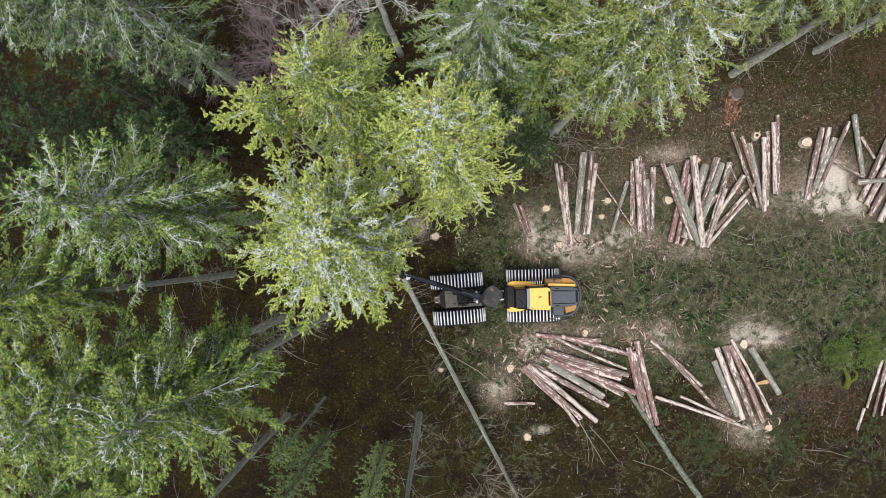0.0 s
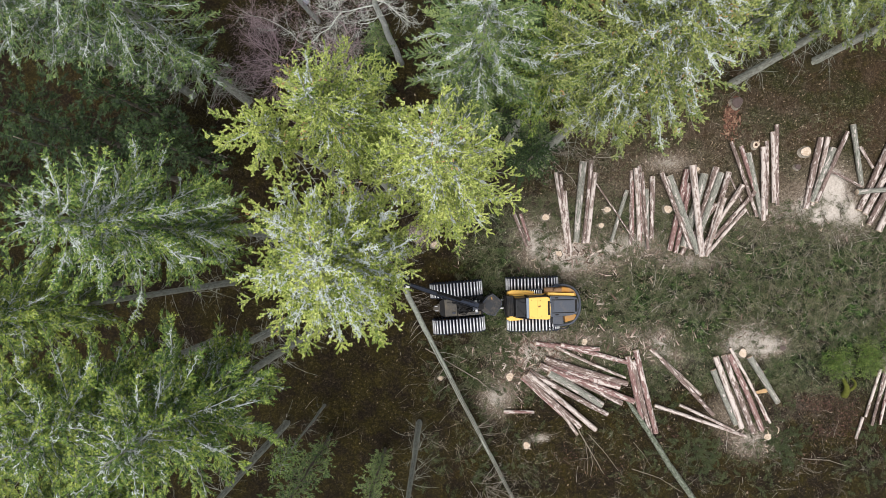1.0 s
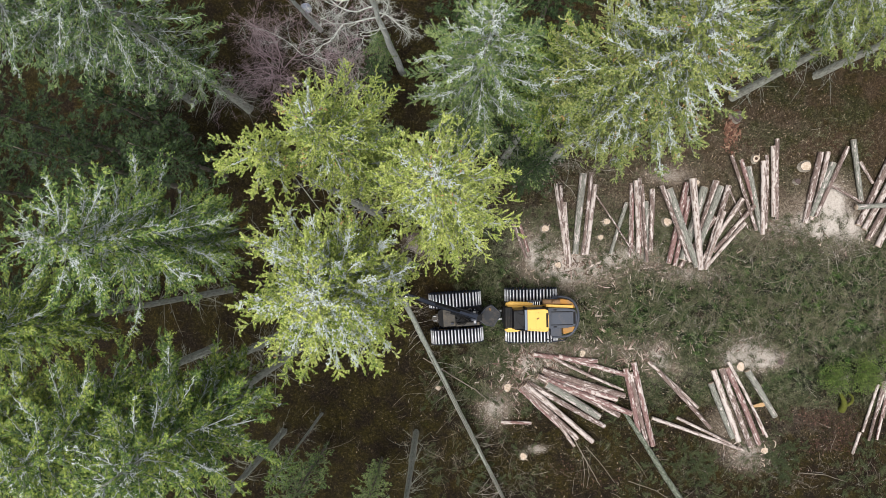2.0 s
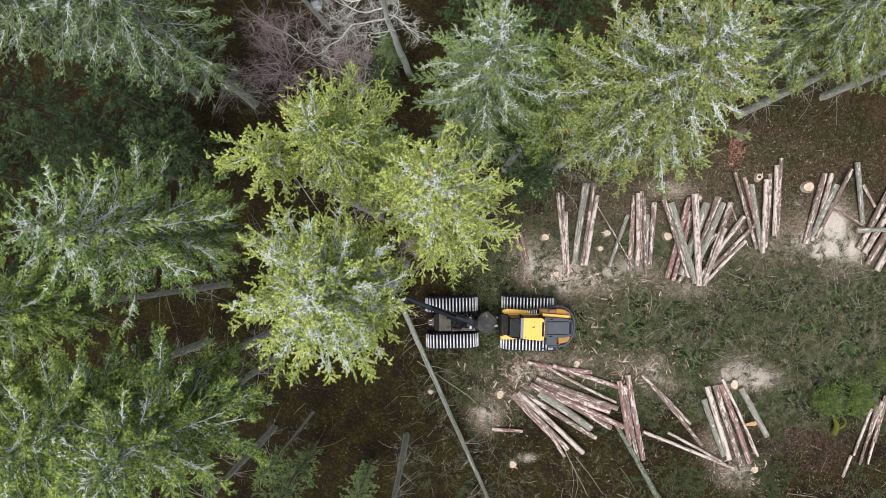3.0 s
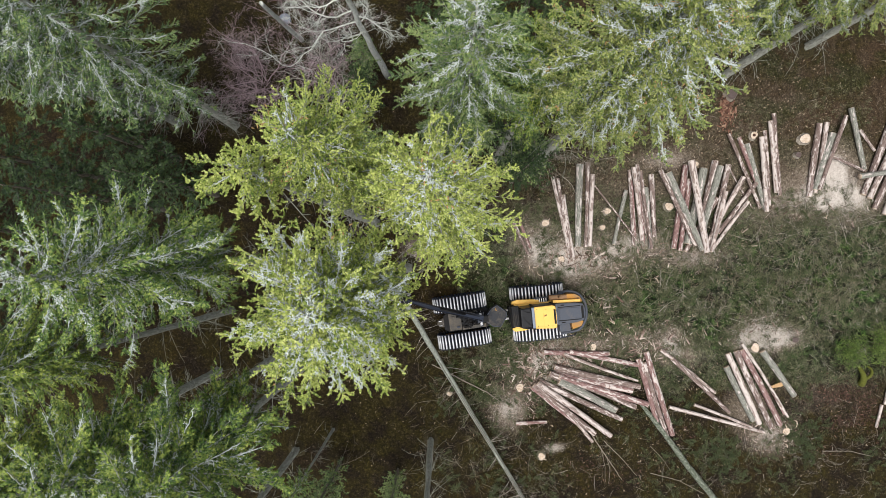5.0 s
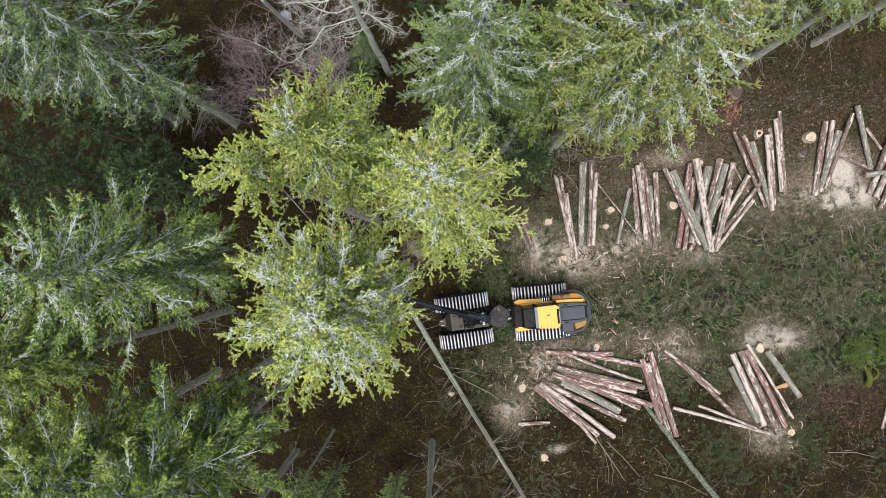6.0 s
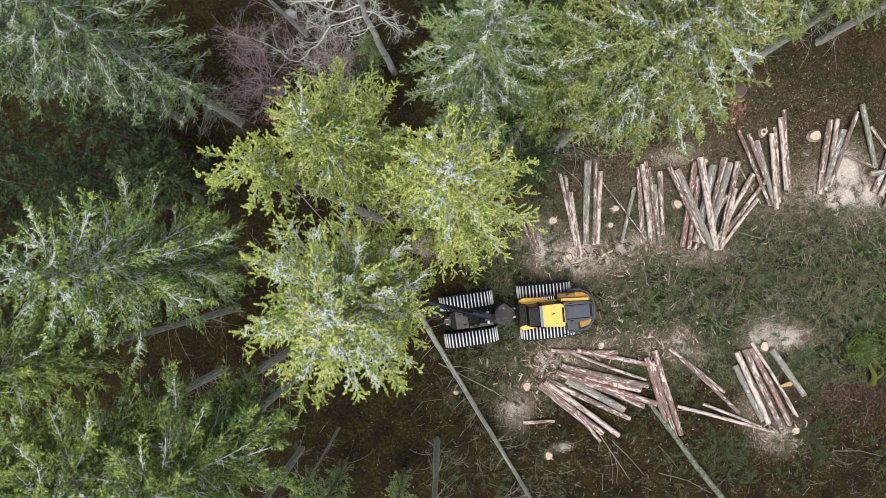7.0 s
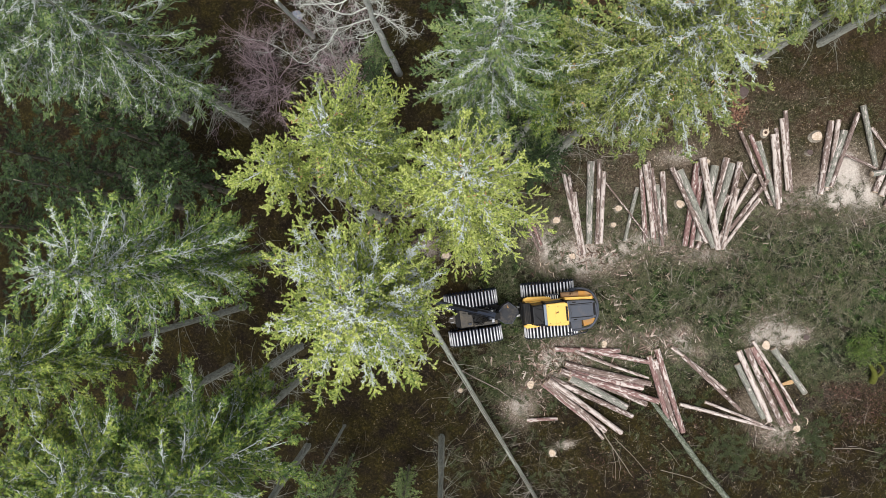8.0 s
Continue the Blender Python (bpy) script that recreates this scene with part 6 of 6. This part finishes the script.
for x, y in ((5.2, -0.1), (5.6, -0.6), (9.1, -2.7), (9.4, -3.3), (10.2, -1.6), (12.2, -1.2), (8.9, -3.9), (10.4, -3.4), (4.6, -5.6), (5.4, -6.0), (1.0, 0.7), (21.5, 1.8), (13.9, -3.3), (19.3, -9.6), (18.8, -10.6), (7.2, 1.9), (11.9, 3.6)):
    for _ in range(2):
        a, L = RNG.uniform(0, 6.28), RNG.uniform(0.15, 0.42)
        p = np.array([x, y, 0.08 + ground_z(x, y)]) + RNG.normal(0, 0.12, 3) * np.array([1, 1, 0.1])
        q = np.linspace(-0.5, 0.5, 4)[:, None]
        splints.tube(p + q * np.array([math.cos(a), math.sin(a), 0.05]) * L + (q ** 2) * np.array([-math.sin(a), math.cos(a), 0.1]) * L * 0.8, [0.012, 0.026, 0.026, 0.008], 4)
stuff("splinters", splints, CUT_WOOD, "white torn splinters of fresh wood", "splinters")

# ---- bare trees and shrubs ----


def bare_soup(rng, start, direction, length, radius, depth, spread, soup, kinks=5, droop=0.0):
    """Grows one limb and its side limbs."""
    d = unit(np.asarray(direction, float))
    p = [np.asarray(start, float)]
    for _ in range(kinks):
        d = unit(d + rng.normal(0, 0.27 if depth > 1 else 0.42, 3) + np.array([0, 0, droop]))
        p.append(p[-1] + d * length / kinks)
    p = np.array(p)
    soup.tube(p, np.linspace(radius, radius * 0.35, kinks + 1), 6 if depth > 2 else (4 if depth > 1 else 3), False)
    if depth > 0:
        n = 6 if depth > 1 else 13
        for _ in range(n):
            i = rng.integers(1, kinks + 1)
            side = unit(rng.normal(0, 1, 3))
            nd = unit(unit(p[i] - p[i - 1]) + side * spread)
            bare_soup(rng, p[i], nd, length * rng.uniform(0.3, 0.56), radius * 0.45, depth - 1, spread, soup, 4 if depth > 1 else 3, droop)


def birch(x, y, h, limbs, seed):
    rng = np.random.default_rng(seed)
    ob = thing("birch_tree", "bare birch with pale lichened bark and spreading limbs", "birch tree", pose(x, y, 0))
    s = Soup()
    z = np.linspace(-0.1, h, 16)
    path = np.column_stack([np.cumsum(rng.normal(0, 0.035, 16)) - 0.055 * z, np.cumsum(rng.normal(0, 0.035, 16)), z])
    s.tube(path, np.linspace(0.19, 0.05, 16), 12)
    part("trunk", s.mesh("birch_trunk", BIRCH_BARK, True), ob)
    for az, zz, L in limbs:
        b = Soup()
        st = np.array([np.interp(zz, z, path[:, 0]), np.interp(zz, z, path[:, 1]), zz])
        bare_soup(rng, st, (math.cos(radians(az)), math.sin(radians(az)), 0.35), L, 0.036, 3, 0.75, b, 11, -0.03)
        part("limb", b.mesh("birch_limb", BIRCH_BARK), ob, "pale bare limb with fine twigs")


birch(-2.17, 11.0, 15.0, [(192, 8.0, 4.4), (184, 9.2, 4.2), (222, 7.0, 2.6), (205, 10.5, 3.0), (350, 8.6, 2.2), (30, 7.8, 1.8), (160, 10.0, 3.4), (15, 10.5, 2.4)], 61)


def thicket(name, x, y, stems, height, spread, mat, label, category, seed, depth=3):
    rng = np.random.default_rng(seed)
    ob = thing(name, label, category, pose(x, y, 0))
    for k in range(stems):
        s = Soup()
        a = rng.uniform(0, 6.283)
        bare_soup(rng, (0.25 * math.cos(a), 0.25 * math.sin(a), -0.05), (math.cos(a) * spread, math.sin(a) * spread, 1.0), height * rng.uniform(0.7, 1.05), 0.023, depth, 0.75, s, 6)
        part("stem", s.mesh("bare_stem", mat), ob)
    return ob


thicket("bare_shrub", -9.0, 10.9, 15, 3.9, 0.40, PINK_TWIG, "leafless shrub with a haze of purple-grey twigs", "shrub", 71)
thicket("bare_shrub", -5.3, 12.4, 9, 4.6, 0.45, PINK_TWIG, "leafless shrub with a haze of purple-grey twigs", "shrub", 72)
thicket("bare_shrub", -5.2, 10.7, 7, 3.6, 0.45, GREY_BARK, "leafless shrub with grey lichened twigs", "shrub", 76)
thicket("bare_shrub", 5.7, 6.4, 7, 3.4, 0.55, DEAD_TWIG, "dead grey-brown shrub at the forest edge", "shrub", 74)
thicket("bare_shrub", 2.6, -13.0, 9, 2.6, 0.7, DEAD_TWIG, "dead pale fine-twigged brush", "shrub", 75, 2)


def leafy_shrub(x, y, r, h, n, seed, mat, label):
    rng = np.random.default_rng(seed)
    ob = thing("leafy_shrub", label, "shrub", pose(x, y, 0))
    w, s = Soup(), Soup()
    for k in range(7):
        a = rng.uniform(0, 6.28)
        bare_soup(rng, (0, 0, 0), (math.cos(a), math.sin(a), 0.9), r * 1.1, 0.02, 1, 0.7, w, 4)
    c = rng.normal(0, 0.5, (n // 12, 3)) * np.array([r, r, h * 0.35]) + np.array([0, 0, h * 0.65])
    p = np.repeat(c, 12, 0) + rng.normal(0, 0.07, (len(c) * 12, 3))
    d = unit(rng.normal(0, 1, p.shape) * np.array([1, 1, 0.5]))
    e = unit(np.cross(d, rng.normal(0, 0.4, p.shape) + np.array([0, 0, 1.0]))) * 0.022
    ln = rng.uniform(0.05, 0.09, (len(p), 1))
    v = np.stack([p, p + d * ln * 0.5 + e, p + d * ln, p + d * ln * 0.5 - e], 1).reshape(-1, 3)
    s.add(v, None, np.arange(len(v)).reshape(-1, 4))
    tagged(part("branchwork", w.mesh("shrub_branches", DEAD_TWIG), ob), kind="stuff")
    tagged(part("foliage", s.mesh("shrub_foliage", mat), ob), kind="stuff")


leafy_shrub(22.5, -5.7, 0.8, 0.8, 3000, 81, BROADLEAF, "low bright green shrub beside mossy branches")
leafy_shrub(24.2, -5.4, 0.95, 0.9, 3000, 82, BROADLEAF, "low green shrub at the edge of the slash")
leafy_shrub(25.6, -3.6, 0.7, 0.5, 1200, 83, BROADLEAF, "low green shrub at the edge of the slash")
moss_limb = thing("mossy_stump", "forked old stump covered in yellow-green moss", "stump", pose(23.05, -7.2, 0))
part("trunk", pipe([(0.05, -0.35, 0.0), (0.0, -0.1, 0.25), (-0.1, 0.25, 0.42), (-0.25, 0.65, 0.35)], np.linspace(0.21, 0.10, 19), 9).mesh("mossy_trunk", MOSS, True), moss_limb)
part("fork", pipe([(0.0, -0.1, 0.25), (0.30, 0.2, 0.45), (0.38, 0.5, 0.4), (0.2, 0.7, 0.3)], np.linspace(0.10, 0.05, 19), 8).mesh("mossy_fork", MOSS, True), moss_limb)
rock = bmesh.new()
bmesh.ops.create_icosphere(rock, subdivisions=3, radius=0.32)
for vert in rock.verts:
    vert.co *= 1 + 0.25 * noise.noise(vert.co * 2.3)
    vert.co.z *= 0.55
tagged(new("boulder", bm_mesh("boulder", rock, speckled("blue_grey_stone", [(0.3, (0.12, 0.14, 0.18)), (0.6, (0.24, 0.27, 0.33)), (0.8, (0.36, 0.39, 0.44))], 5), True)), "blue-grey boulder half hidden under bare shrubs", "boulder").location = (-7.75, 14.45, 0.1)
